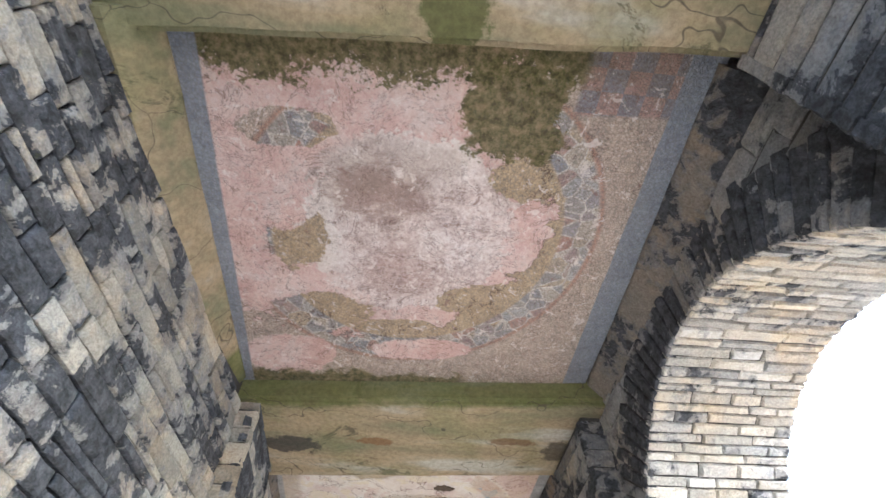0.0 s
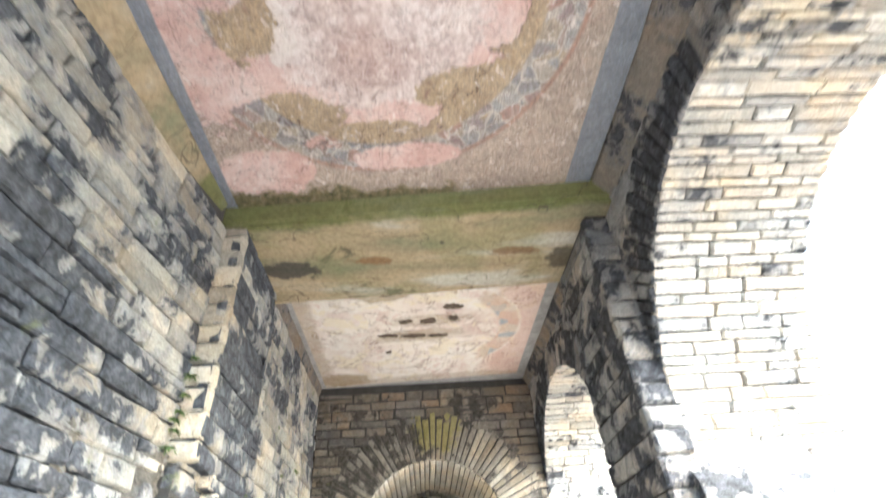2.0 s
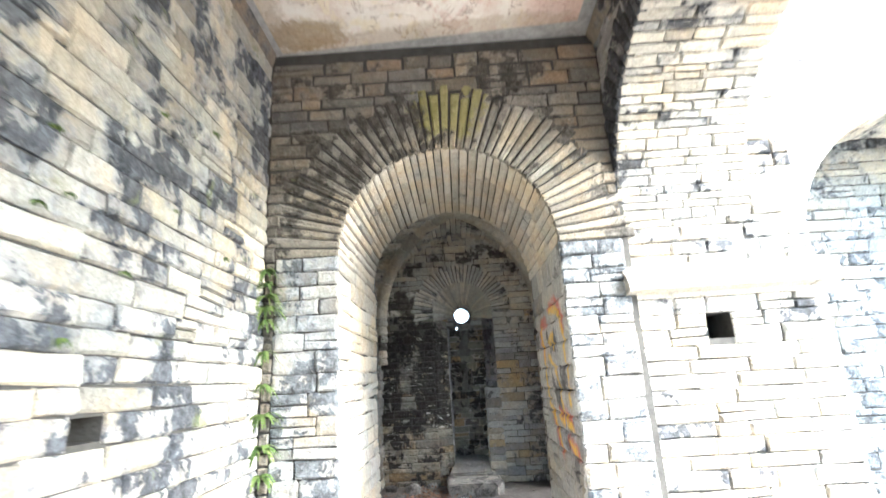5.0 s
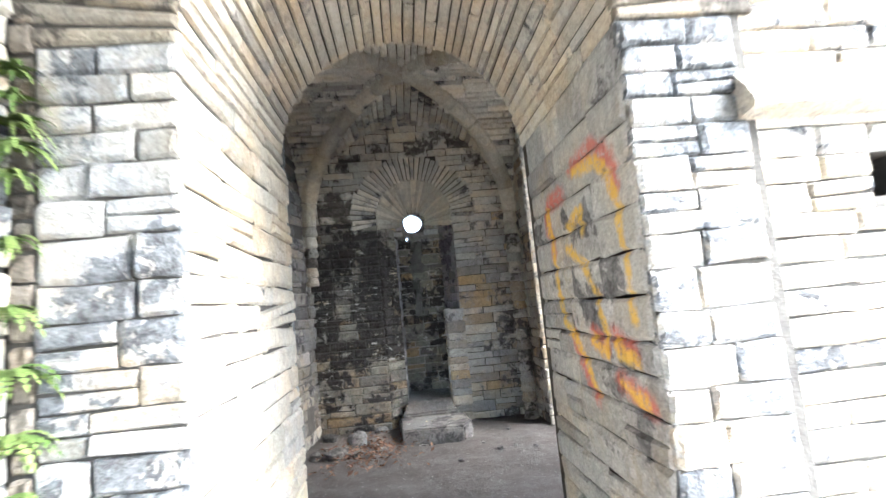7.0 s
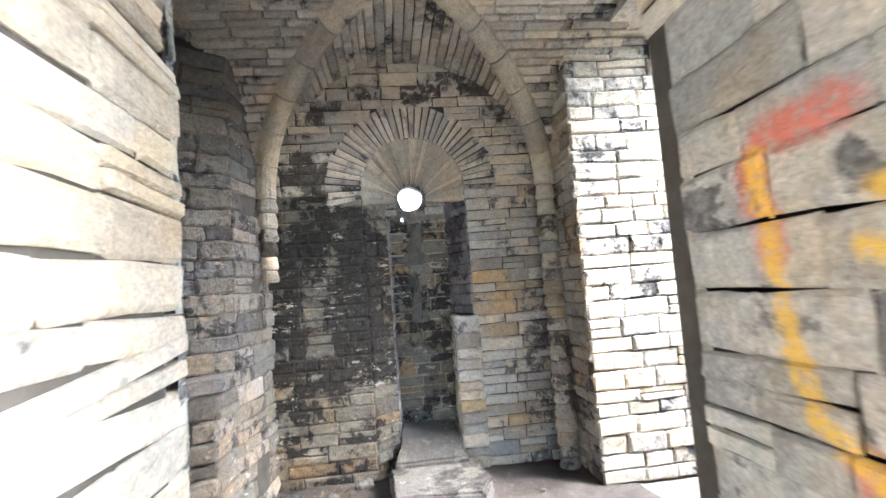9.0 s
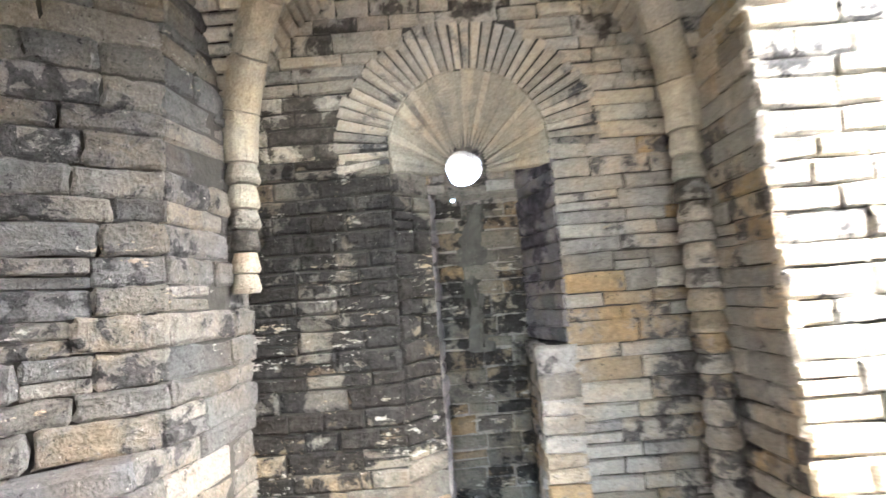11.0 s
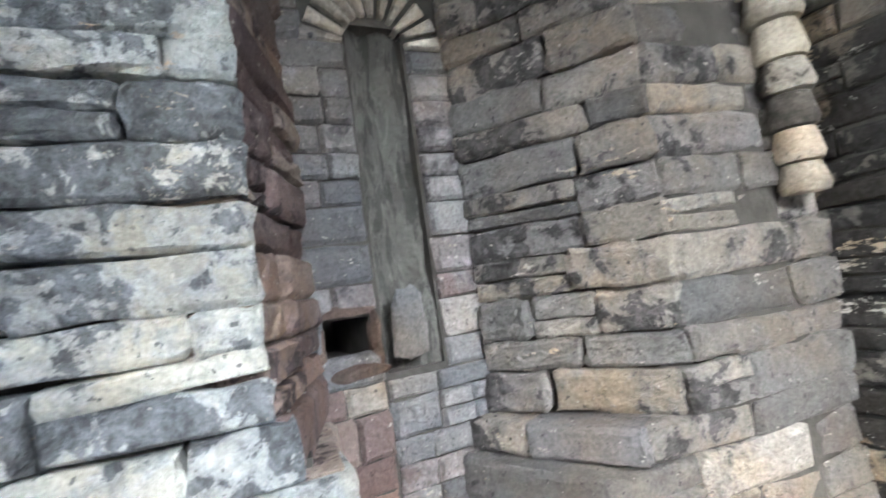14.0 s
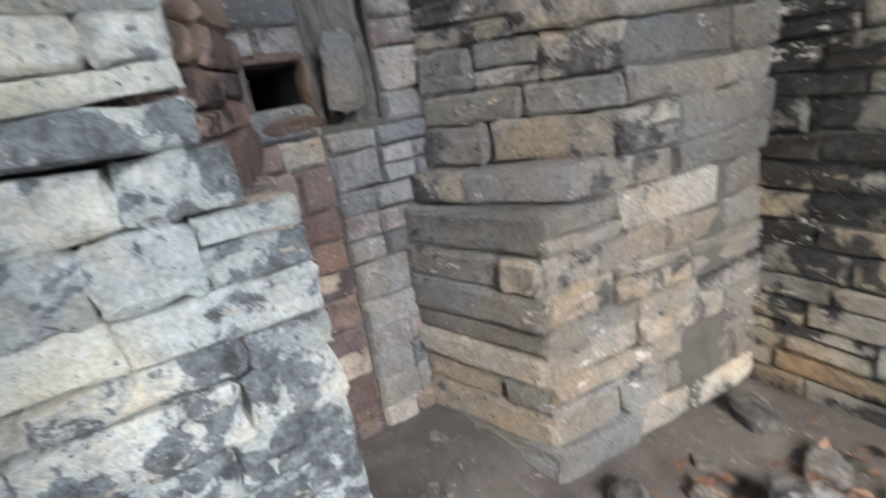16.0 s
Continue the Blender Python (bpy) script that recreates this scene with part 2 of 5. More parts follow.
def plaster_material():
    """Stained render of the beams and the coving: buff, ochre runs and green algae."""
    g = Graph("beam_plaster", 0.9)
    sx, sy, sz = (g.axis(k) for k in range(3))
    mapped = g.node("ShaderNodeMapping")
    mapped.inputs["Scale"].default_value = (0.5, 2.2, 2.2)
    g.put(mapped.inputs["Vector"], g.pos)
    streak = g.grain(1.5, 4.0, 0.55, mapped.outputs[0])
    c = g.ramp(streak, [(0.19, 0.185, 0.11), (0.27, 0.225, 0.14), (0.33, 0.26, 0.16), (0.35, 0.29, 0.195), (0.43, 0.405, 0.345)])
    blot = g.noise(2.6, 9.0, 0.72, distort=0.6)
    c = g.mix(g.step(blot, 0.60, 0.64, 0.0, 0.75), c, (0.075, 0.06, 0.04))
    algae = g.noise(1.3, 6.0, 0.62, distort=0.3)
    c = g.mix(g.step(algae, 0.50, 0.66, 0.0, 0.45), c, (0.16, 0.17, 0.075))
    for cx, cy, rx, ry, tone in ((-1.22, 3.86, 0.22, 0.10, (0.05, 0.047, 0.042)), (-0.62, 3.78, 0.16, 0.05, (0.20, 0.11, 0.05)), (0.38, 3.72, 0.20, 0.05, (0.17, 0.10, 0.05)),
                                (-0.40, 0.80, 0.13, 0.30, (0.085, 0.095, 0.03)), (0.75, 3.8, 0.12, 0.14, (0.08, 0.07, 0.05))):
        a = g.math("DIVIDE", g.math("SUBTRACT", sx, cx), rx)
        b = g.math("DIVIDE", g.math("SUBTRACT", sy, cy), ry)
        d = g.math("ADD", g.math("SQRT", g.math("ADD", g.math("MULTIPLY", a, a), g.math("MULTIPLY", b, b))), g.math("MULTIPLY", g.math("SUBTRACT", g.noise(7.0, 8.0, 0.7), 0.5), 2.4))
        c = g.mix(g.step(d, 0.8, 1.1, 0.85, 0.0), c, tone)
    lip = g.math("ADD", g.math("SUBTRACT", g.math("ADD", sy, g.math("MULTIPLY", sx, 0.065)), 3.31), g.math("MULTIPLY", g.math("SUBTRACT", blot, 0.5), 0.25))
    c = g.mix(g.math("MULTIPLY", g.step(lip, -0.02, 0.05, 0.8, 0.0), g.step(sy, 3.0, 3.05)), c, g.ramp(blot, [(0.05, 0.04, 0.02), (0.11, 0.125, 0.035), (0.17, 0.18, 0.06)]))
    crack = g.node("ShaderNodeTexVoronoi")
    crack.feature = "DISTANCE_TO_EDGE"
    bent = g.node("ShaderNodeVectorMath")
    bent.operation = "ADD"
    jig = g.node("ShaderNodeTexNoise")
    g.put(jig.inputs["Vector"], g.pos)
    jig.inputs["Scale"].default_value = 3.0
    g.put(bent.inputs[0], mapped.outputs[0])
    g.put(bent.inputs[1], jig.outputs["Color"])
    g.put(crack.inputs["Vector"], bent.outputs[0])
    crack.inputs["Scale"].default_value = 0.9
    c = g.mix(g.step(crack.outputs["Distance"], 0.002, 0.007, 0.7, 0.0), c, (0.07, 0.06, 0.045))
    grain = g.grain(30.0, 6.0, 0.75)
    c = g.mix(0.4, c, g.ramp(grain, [(0.25, 0.25, 0.25), (0.75, 0.75, 0.75)]), "OVERLAY")
    return g.done(c, g.noise(30.0, 6.0, 0.75), 0.5, 0.012)


M_PLASTER = plaster_material()


def earth_material():
    g = Graph("earth", 0.96)
    c = g.ramp(g.noise(4.0, 6.0, 0.7), [(0.19, 0.165, 0.14), (0.35, 0.31, 0.265), (0.46, 0.42, 0.365)])
    return g.done(c, g.noise(24.0, 6.0, 0.75), 0.9, 0.03)


M_EARTH = earth_material()


# ---- building tools ----
def mesh_object(name, bm, material, parent=None, label=""):
    me = bpy.data.meshes.new(name)
    bm.normal_update()
    bm.to_mesh(me)
    bm.free()
    me.materials.append(material)
    ob = new(name, me)
    ob.parent = parent
    if label:
        tagged(ob, label)
    return ob


part = mesh_object


def setting(ob, label, category="wall"):
    return tagged(ob, label, category, kind="structure")


def prism(bm, outline, origin, u, v, w, depth):
    """A solid from an outline in the plane of u and v, thick by depth along w."""
    origin, u, v, w = (Vector(a) for a in (origin, u, v, w))
    a = [bm.verts.new(origin + u * p + v * q) for p, q in outline]
    b = [bm.verts.new(origin + u * p + v * q + w * depth) for p, q in outline]
    bm.faces.new(a)
    bm.faces.new(b[::-1])
    n = len(a)
    for k in range(n):
        bm.faces.new((a[k], b[k], b[(k + 1) % n], a[(k + 1) % n]))
    bmesh.ops.recalc_face_normals(bm, faces=bm.faces)


def box(bm, x0, x1, y0, y1, z0, z1):
    prism(bm, [(x0, y0), (x1, y0), (x1, y1), (x0, y1)], (0, 0, z0), (1, 0, 0), (0, 1, 0), (0, 0, 1), z1 - z0)


def arch_outline(u0, u1, v0, v1, c, spring, r, n=24):
    """A wall's outline with one round-headed opening that reaches its foot."""
    arc = [(c - r * math.cos(math.pi * k / n), spring + r * math.sin(math.pi * k / n)) for k in range(n + 1)]
    return [(u0, v0), (c - r, v0), *arc, (c + r, v0), (u1, v0), (u1, v1), (u0, v1)]


def stone_mesh(name, w, h, depth, taper, rng, relief, soft, fine=False):
    """One hewn block: x along, y outwards (front near 0), z up. taper: the top's width over the foot's. fine: bulging, with broken arrises."""
    e, f = soft / w, soft / h
    us, vs = ((0, e, 0.3, 0.52, 0.74, 1 - e, 1), (0, f, 0.5, 1 - f, 1)) if fine else ((0, e, 0.5, 1 - e, 1), (0, f, 1 - f, 1))
    p, q, jag = len(us) - 1, len(vs) - 1, 0.95 if fine else 0.7
    front, verts, faces = [], [], []
    for j, v in enumerate(vs):
        row = []
        for i, u in enumerate(us):
            rim = i in (0, p) or j in (0, q)
            y = -relief * (0.75 + 0.5 * rng.random()) if rim else relief * (rng.random() - 0.35)
            x = (u - 0.5) * (1 + (taper - 1) * v) * w + (rng.random() - 0.5) * soft * jag
            z = v * h + (rng.random() - 0.5) * soft * jag
            if fine and i in (0, p) and j in (0, q):
                x, z = x * (1 - 0.5 * e), z + (h / 2 - z) * 0.5 * f
            row.append(len(verts))
            verts.append((x, y, z))
        front.append(row)
    for j in range(q):
        for i in range(p):
            faces.append((front[j][i], front[j][i + 1], front[j + 1][i + 1], front[j + 1][i]))
    loop = front[0] + [front[j][p] for j in range(1, q)] + front[q][::-1] + [front[j][0] for j in range(q - 1, 0, -1)]
    back = []
    for k in loop:
        back.append(len(verts))
        verts.append((verts[k][0], -depth, verts[k][2]))
    for k in range(len(loop)):
        m = (k + 1) % len(loop)
        faces.append((loop[m], loop[k], back[k], back[m]))
    me = bpy.data.meshes.new(name)
    me.from_pydata(verts, [], faces)
    return me


UNIT = {}


def unit_stones(material, depth):
    """Eight blocks of 1 x 1 for each of three proportions, shared by all courses of one material."""
    key = (material.name, depth)
    if key not in UNIT:
        rng = random.Random(len(UNIT) + 5)
        UNIT[key] = []
        for long in (1.3, 2.4, 4.0):
            kinds = []
            for k in range(8):
                me = stone_mesh("stone", long * 0.1, 0.1, depth, 1.0, rng, *((0.012, 0.014, True) if depth > 0.1 else (0.011, 0.013)))
                me.transform(Matrix.Diagonal((1 / (long * 0.1), 1, 10, 1)))
                me.materials.append(material)
                kinds.append(me)
            UNIT[key].append(kinds)
    return UNIT[key]


def lay(stones, parent, material, name="stone", limit=300, focus=None):
    """Stones as (mesh, pose): the nearest to focus become pieces of their own, the rest one joined mesh."""
    if focus is not None:
        f = Vector(focus)
        stones = sorted(stones, key=lambda s: (s[1].translation - f).length)
    for me, m in stones[:limit]:
        ob = new(name, me)
        ob.parent = parent
        ob.matrix_basis = m
    rest = stones[limit:]
    if rest:
        vs, fs = [], []
        for me, m in rest:
            base = len(vs)
            vs += [m @ v.co for v in me.vertices]
            fs += [[base + i for i in p.vertices] for p in me.polygons]
        me = bpy.data.meshes.new("stones")
        me.from_pydata(vs, [], fs)
        me.materials.append(material)
        ob = new("stones", me)
        ob.parent = parent
        tagged(ob, kind="stuff")


def basis(o, u, n, v, su=1.0, sv=1.0):
    m = Matrix((Vector(u) * su, Vector(n), Vector(v) * sv)).transposed().to_4x4()
    m.translation = o
    return m


def courses(material, origin, u, v, n, u0, u1, v0, v1, high=(0.085, 0.12), long=(0.16, 0.42), gap=0.007, spans=None,
            seed=1, proud=0.006, depth=0.06, ragged=0.008):
    """Coursed blocks on a wall plane. spans(v): the stretches of u that are built at that height."""
    rng = random.Random(seed)
    origin, u, v, n = (Vector(a) for a in (origin, u, v, n))
    kinds, out, at = unit_stones(material, depth), [], v0
    while at < v1 - 0.03:
        h = rng.uniform(*high)
        if v1 - at - h < high[0] * 0.6:
            h = v1 - at
        for a, b in (spans(at + h / 2) if spans else [(u0, u1)]):
            p = a
            while p < b - 0.02:
                w = rng.uniform(*long)
                if b - p - w < long[0] * 0.7:
                    w = b - p
                split = rng.random() < 0.10 and h > 0.09
                for lo, hi in ([(0, 0.5), (0.5, 1)] if split else [(0, 1)]):
                    hh = h * (hi - lo)
                    ratio = w / hh
                    me = rng.choice(kinds[0 if ratio < 1.8 else 1 if ratio < 3.2 else 2])
                    o = origin + u * (p + w / 2) + v * (at + lo * h + gap / 2) + n * (proud + rng.uniform(-ragged, ragged))
                    turn = Matrix.Rotation(rng.uniform(-0.014, 0.014), 4, "Y")
                    out.append((me, basis(o, u, n, v, w - gap, hh - gap) @ turn))
                p += w
        at += h
    return out


def opening_spans(u0, u1, c, spring, r):
    def spans(v):
        if v > spring + r:
            return [(u0, u1)]
        half = r if v < spring else math.sqrt(max(r * r - (v - spring) ** 2, 0))
        return [(a, b) for a, b in ((u0, c - half), (c + half, u1)) if b - a > 0.03]
    return spans


def voussoirs(material, centre, u, v, n, r0, r1, count, a0=0.0, a1=180.0, seed=1, depth=0.06, proud=0.010, gap=0.007, uneven=0.04):
    """A ring of wedge-shaped slabs in the plane of u and v."""
    rng = random.Random(seed)
    centre, u, v, n = (Vector(a) for a in (centre, u, v, n))
    da = radians(a1 - a0) / count
    kinds = []
    for k in range(8):
        w = r0 * da - gap * 0.7
        me = stone_mesh("voussoir", w, r1 - r0 - 0.006, depth, (r1 * da - gap) / w, rng, 0.008, min(0.008, w * 0.2))
        me.materials.append(material)
        kinds.append(me)
    out = []
    for k in range(count):
        a = radians(a0) + da * (k + 0.5)
        d = -u * math.cos(a) + v * math.sin(a)
        side = u * math.sin(a) + v * math.cos(a)
        o = centre + d * (r0 + 0.003) + n * (proud + rng.uniform(-0.008, 0.008))
        out.append((rng.choice(kinds), basis(o, side, n, d, rng.uniform(0.86, 1.0), 1 + rng.uniform(-uneven, uneven))))
    return out


def barrel(material, centre, u, v, w, r, w0, w1, step=(0.06, 0.10), long=(0.16, 0.42), a0=0.0, a1=180.0, seed=1, gap=0.008, ends=None, proud=0.004):
    """Coursed blocks on the underside of a round arch; the courses run along w. ends(angle): the stretch of w that is built."""
    rng = random.Random(seed)
    centre, u, v, w = (Vector(a) for a in (centre, u, v, w))
    kinds, out, a = unit_stones(material, 0.05), [], radians(a0)
    while a < radians(a1) - 0.01:
        h = rng.uniform(*step)
        if radians(a1) - a - h / r < 0.5 * step[0] / r:
            h = (radians(a1) - a) * r
        mid = a + h / r / 2
        d = -u * math.cos(mid) + v * math.sin(mid)
        side = u * math.sin(mid) + v * math.cos(mid)
        b0, b1 = ends(mid) if ends else (w0, w1)
        p = b0
        while p < b1 - 0.02:
            le = rng.uniform(*long)
            if b1 - p - le < long[0] * 0.7:
                le = b1 - p
            ratio = le / h
            me = rng.choice(kinds[0 if ratio < 1.8 else 1 if ratio < 3.2 else 2])
            o = centre + d * (r - proud + rng.uniform(-0.005, 0.005)) + w * (p + le / 2) - side * (h / 2 - gap / 2)
            m = basis(o, w, -d, side, le - gap, h - gap)
            if m.determinant() < 0:
                m = basis(o + w * 0, -w, -d, side, le - gap, h - gap)
            out.append((me, m))
            p += le
        a += h / r
    return out


X, Y, Z = Vector((1, 0, 0)), Vector((0, 1, 0)), Vector((0, 0, 1))

# ---- plan ----
WEST, EAST, EAST_OUT = -1.46, 0.95, 1.83
END, END_BACK = 6.40, 7.80
CEIL = 3.82
DOOR_C, DOOR_R, DOOR_S = -0.23, 0.735, 2.235
A1_C, A1_S, A1_R = 2.2, 2.2, 1.2
A2_C, A2_S, A2_R = 5.38, 2.35, 1.05
BACK = 10.40
CH_W, CH_E = -1.44, 1.04

# ---- ground ----
bm = bmesh.new()
bmesh.ops.create_grid(bm, x_segments=60, y_segments=60, size=30)
for v in bm.verts:
    v.co.z = 0.02 * noise.noise(v.co * 1.3)
for f in list(bm.faces):
    f.smooth = True
for x0, x1, y0, y1 in ((-3000, 3000, -3000, -30), (-3000, 3000, 30, 3000), (-3000, -30, -30, 30), (30, 3000, -30, 30)):
    bm.faces.new([bm.verts.new(p) for p in ((x0, y0, 0), (x1, y0, 0), (x1, y1, 0), (x0, y1, 0))])
setting(mesh_object("ground", bm, M_EARTH), "bare trodden brown earth ground with grit", "ground")

# ---- walls of the porch ----
W1 = Vector((-1.511, 3.38, 0))
W1_DIR = Vector((0.19, 2.0, 0)).normalized()
W1_N = Vector((W1_DIR.y, -W1_DIR.x, 0))
bm = bmesh.new()
p0, p1 = W1 - W1_N * 0.03, W1 - W1_DIR * 5.2 - W1_N * 0.03
prism(bm, [(-2.9, p1.y), (p1.x, p1.y), (p0.x, p0.y), (-2.9, p0.y)], (0, 0, 0), X, Y, Z, 4.4)
wall_west_1 = setting(mesh_object("wall_west_1", bm, M_MORTAR), "long wall of buff and black-crusted coursed sandstone blocks")


def west_ragged(v):
    """The blocks break off in a ragged line where the rubble core lies bare."""
    if v > 2.2:
        return [(-3.8, 0)]
    return [(-3.8, -0.20 - 0.14 * noise.noise((v * 7.3, 2.0, 0.0)) - 0.16 * blend(2.2 - v, 0.0, 0.5))]


def blend(z, z0, z1):
    k = min(max((z - z0) / (z1 - z0), 0), 1)
    return k * k * (3 - 2 * k)


lay(courses(M_WEST, W1, W1_DIR, Z, W1_N, -3.8, 0, 0.02, 3.64, spans=west_ragged, seed=11), wall_west_1, M_WEST, focus=(WEST, 2.2, 3.0))


def west_spans(v):
    if 1.25 < v < 1.335:
        return [(4.0, 4.86), (5.02, END)]
    if v < 2.1:
        return [(3.99 + 0.07 * noise.noise((v * 9.1, 5.0, 0.0)), END)]
    return [(3.4, END)]


bm = bmesh.new()
box(bm, -2.6, WEST - 0.16, 3.3, END, 0, 4.4)
for y0, y1, z0, z1 in ((3.95, 4.86, 0, 4.4), (5.02, END, 0, 4.4), (4.86, 5.02, 0, 1.25), (4.86, 5.02, 1.335, 4.4), (3.4, 3.95, 2.10, 4.4)):
    box(bm, WEST - 0.16, WEST - 0.012, y0, y1, z0, z1)
wall_west_2 = setting(mesh_object("wall_west_2", bm, M_MORTAR), "wall of weathered buff and grey coursed sandstone blocks with a putlog hole")
lay(courses(M_WEST_2, (WEST, 0, 0), Y, Z, X, 3.2, END, 0.02, 3.72, spans=west_spans, seed=12), wall_west_2, M_WEST_2, focus=(WEST, 5.0, 2.4))

# end wall with the doorway
bm = bmesh.new()
prism(bm, arch_outline(-2.6, EAST + 0.02, 0, 4.4, DOOR_C, DOOR_S, DOOR_R + 0.012), (0, END + 0.012, 0), X, Z, Y, END_BACK - END - 0.03)
wall_end = setting(mesh_object("wall_end", bm, M_MORTAR), "end wall of thin grey-brown sandstone courses round an arched doorway")
lay(courses(M_END, (0, END, 0), X, Z, -Y, WEST, EAST, 0.02, 3.74, high=(0.07, 0.12), long=(0.14, 0.40), gap=0.014, ragged=0.014,
            spans=opening_spans(WEST, EAST, DOOR_C, DOOR_S, 1.16), seed=13), wall_end, M_END, focus=(0, END, 3.0))
jambs = courses(M_JAMB, (0, END, 0), X, Z, -Y, WEST, EAST, 0.02, DOOR_S, high=(0.09, 0.15), long=(0.14, 0.30),
                spans=lambda v: [(DOOR_C - 1.16, DOOR_C - DOOR_R), (DOOR_C + DOOR_R, min(DOOR_C + 1.16, EAST))], seed=14)
lay(jambs, wall_end, M_JAMB)
lay(voussoirs(M_RING, (DOOR_C, END, DOOR_S), X, Z, -Y, DOOR_R, 1.205, 46, seed=15, uneven=0.10, gap=0.013), wall_end, M_RING, "voussoir")
# reveal and soffit of the doorway
reveal_w = courses(M_REVEAL, (DOOR_C - DOOR_R, 0, 0), Y, Z, X, END + 0.02, 7.90, 0.02, DOOR_S, high=(0.09, 0.15), long=(0.25, 0.6), seed=16)
lay(reveal_w, wall_end, M_REVEAL)
lay(barrel(M_REVEAL, (DOOR_C, 0, DOOR_S), X, Z, Y, DOOR_R, END + 0.02, END_BACK, step=(0.05, 0.075), long=(0.3, 0.55), seed=18), wall_end, M_REVEAL)


def chain(*p):
    return list(zip(p, p[1:]))


def spray(g, c, lines, width, colour, strength=0.9):
    """Sprayed strokes on a wall that runs along y: soft edges, broken by the stone's roughness."""
    y, z = g.axis(1), g.axis(2)
    wob, worn = g.noise(11.0, 5.0, 0.65), g.noise(26.0, 6.0, 0.75)
    total = None
    for (ya, za), (yb, zb) in lines:
        dy, dz = yb - ya, zb - za
        ll = dy * dy + dz * dz
        py, pz = g.math("SUBTRACT", y, ya), g.math("SUBTRACT", z, za)
        k = g.math("DIVIDE", g.math("ADD", g.math("MULTIPLY", py, dy), g.math("MULTIPLY", pz, dz)), ll)
        k = g.math("MINIMUM", g.math("MAXIMUM", k, 0.0), 1.0)
        ey, ez = g.math("SUBTRACT", py, g.math("MULTIPLY", k, dy)), g.math("SUBTRACT", pz, g.math("MULTIPLY", k, dz))
        d = g.math("SQRT", g.math("ADD", g.math("MULTIPLY", ey, ey), g.math("MULTIPLY", ez, ez)))
        total = d if total is None else g.math("MINIMUM", total, d)
    mask = g.step(g.math("ADD", total, g.math("MULTIPLY", g.math("SUBTRACT", wob, 0.5), 0.09)), width * 0.25, width * 1.15, strength, 0.0)
    mask = g.math("MULTIPLY", mask, g.step(worn, 0.40, 0.52, 0.35, 1.0))
    return g.mix(mask, c, colour)


def graffiti_stone():
    g, c, h = stone_graph("sprayed_stone", [(0.33, 0.325, 0.31), (0.44, 0.43, 0.40), (0.37, 0.37, 0.36)], stain=0.30, dark=(0.10, 0.10, 0.102))
    red = chain((6.97, 1.88), (6.73, 1.89), (6.58, 1.80), (6.56, 1.70)) + chain((7.36, 1.78), (7.15, 1.79)) + chain((6.73, 1.13), (6.58, 1.08))
    red += chain((7.40, 1.74), (7.37, 1.52)) + chain((7.2, 1.1), (7.0, 0.86)) + chain((6.95, 1.12), (6.82, 1.08)) + chain((6.72, 0.96), (6.5, 0.9))
    gold = chain((6.94, 1.84), (6.72, 1.83), (6.60, 1.74), (6.55, 1.58), (6.55, 1.30), (6.53, 1.20))
    gold += chain((7.39, 1.75), (7.37, 1.5), (7.33, 1.29), (7.29, 1.17), (7.13, 1.06), (6.98, 0.88))
    gold += chain((7.14, 1.52), (6.98, 1.45), (6.87, 1.30), (6.81, 1.17), (6.82, 1.05), (6.95, 1.10)) + chain((7.1, 1.62), (6.92, 1.67), (6.93, 1.58))
    gold += chain((6.72, 1.10), (6.57, 1.05), (6.70, 1.06)) + chain((6.70, 0.95), (6.53, 0.90))
    c = spray(g, c, red, 0.060, (0.55, 0.12, 0.08), 0.75)
    c = spray(g, c, gold, 0.038, (0.72, 0.46, 0.07), 0.85)
    return g.done(c, h, 1.0, 0.03)


def tagged_pier_stone():
    g, c, h = stone_graph("tagged_pier_stone", GREY, stain=0.47, crust=1.8)
    red = chain((3.60, 1.64), (3.52, 1.66)) + chain((3.86, 1.62), (3.72, 1.60)) + chain((3.66, 1.52), (3.62, 1.36), (3.50, 1.22)) + chain((3.80, 1.40), (3.74, 1.1)) + chain((3.9, 1.2), (3.6, 1.0))
    c = spray(g, c, red, 0.045, (0.50, 0.06, 0.07), 0.8)
    return g.done(c, h, 1.0, 0.035)


M_TAGGED = tagged_pier_stone()
M_SPRAYED = graffiti_stone()
lay(courses(M_SPRAYED, (DOOR_C + DOOR_R, 0, 0), -Y, Z, -X, -7.68, -END - 0.02, 0.02, DOOR_S, high=(0.11, 0.16), long=(0.2, 0.5), seed=17, gap=0.004, ragged=0.004), wall_end, M_SPRAYED)

# east wall: two open arches
bm = bmesh.new()
ins = 0.012
arc1 = [(A1_C - (A1_R + ins) * math.cos(math.pi * k / 24), A1_S + (A1_R + ins) * math.sin(math.pi * k / 24)) for k in range(25)]
arc2 = [(A2_C - (A2_R + ins) * math.cos(math.pi * k / 24), A2_S + (A2_R + ins) * math.sin(math.pi * k / 24)) for k in range(25)]
line = [(-1.6, 0), (arc1[0][0], 0), *arc1, (arc1[-1][0], 0), (arc2[0][0], 0), *arc2, (arc2[-1][0], 1.9), (6.9, 1.9), (6.9, 4.4), (-1.6, 4.4)]
prism(bm, line, (EAST + 0.012, 0, 0), Y, Z, X, EAST_OUT - EAST - 0.024)
wall_east = setting(mesh_object("wall_east", bm, M_MORTAR), "thick east wall pierced by two open round arches")
lay(barrel(M_SOFFIT, (0, A1_C, A1_S), Y, Z, X, A1_R, EAST, EAST_OUT, step=(0.045, 0.085), long=(0.14, 0.36), gap=0.005, seed=21), wall_east, M_SOFFIT, focus=(1.4, 3.0, 3.0))
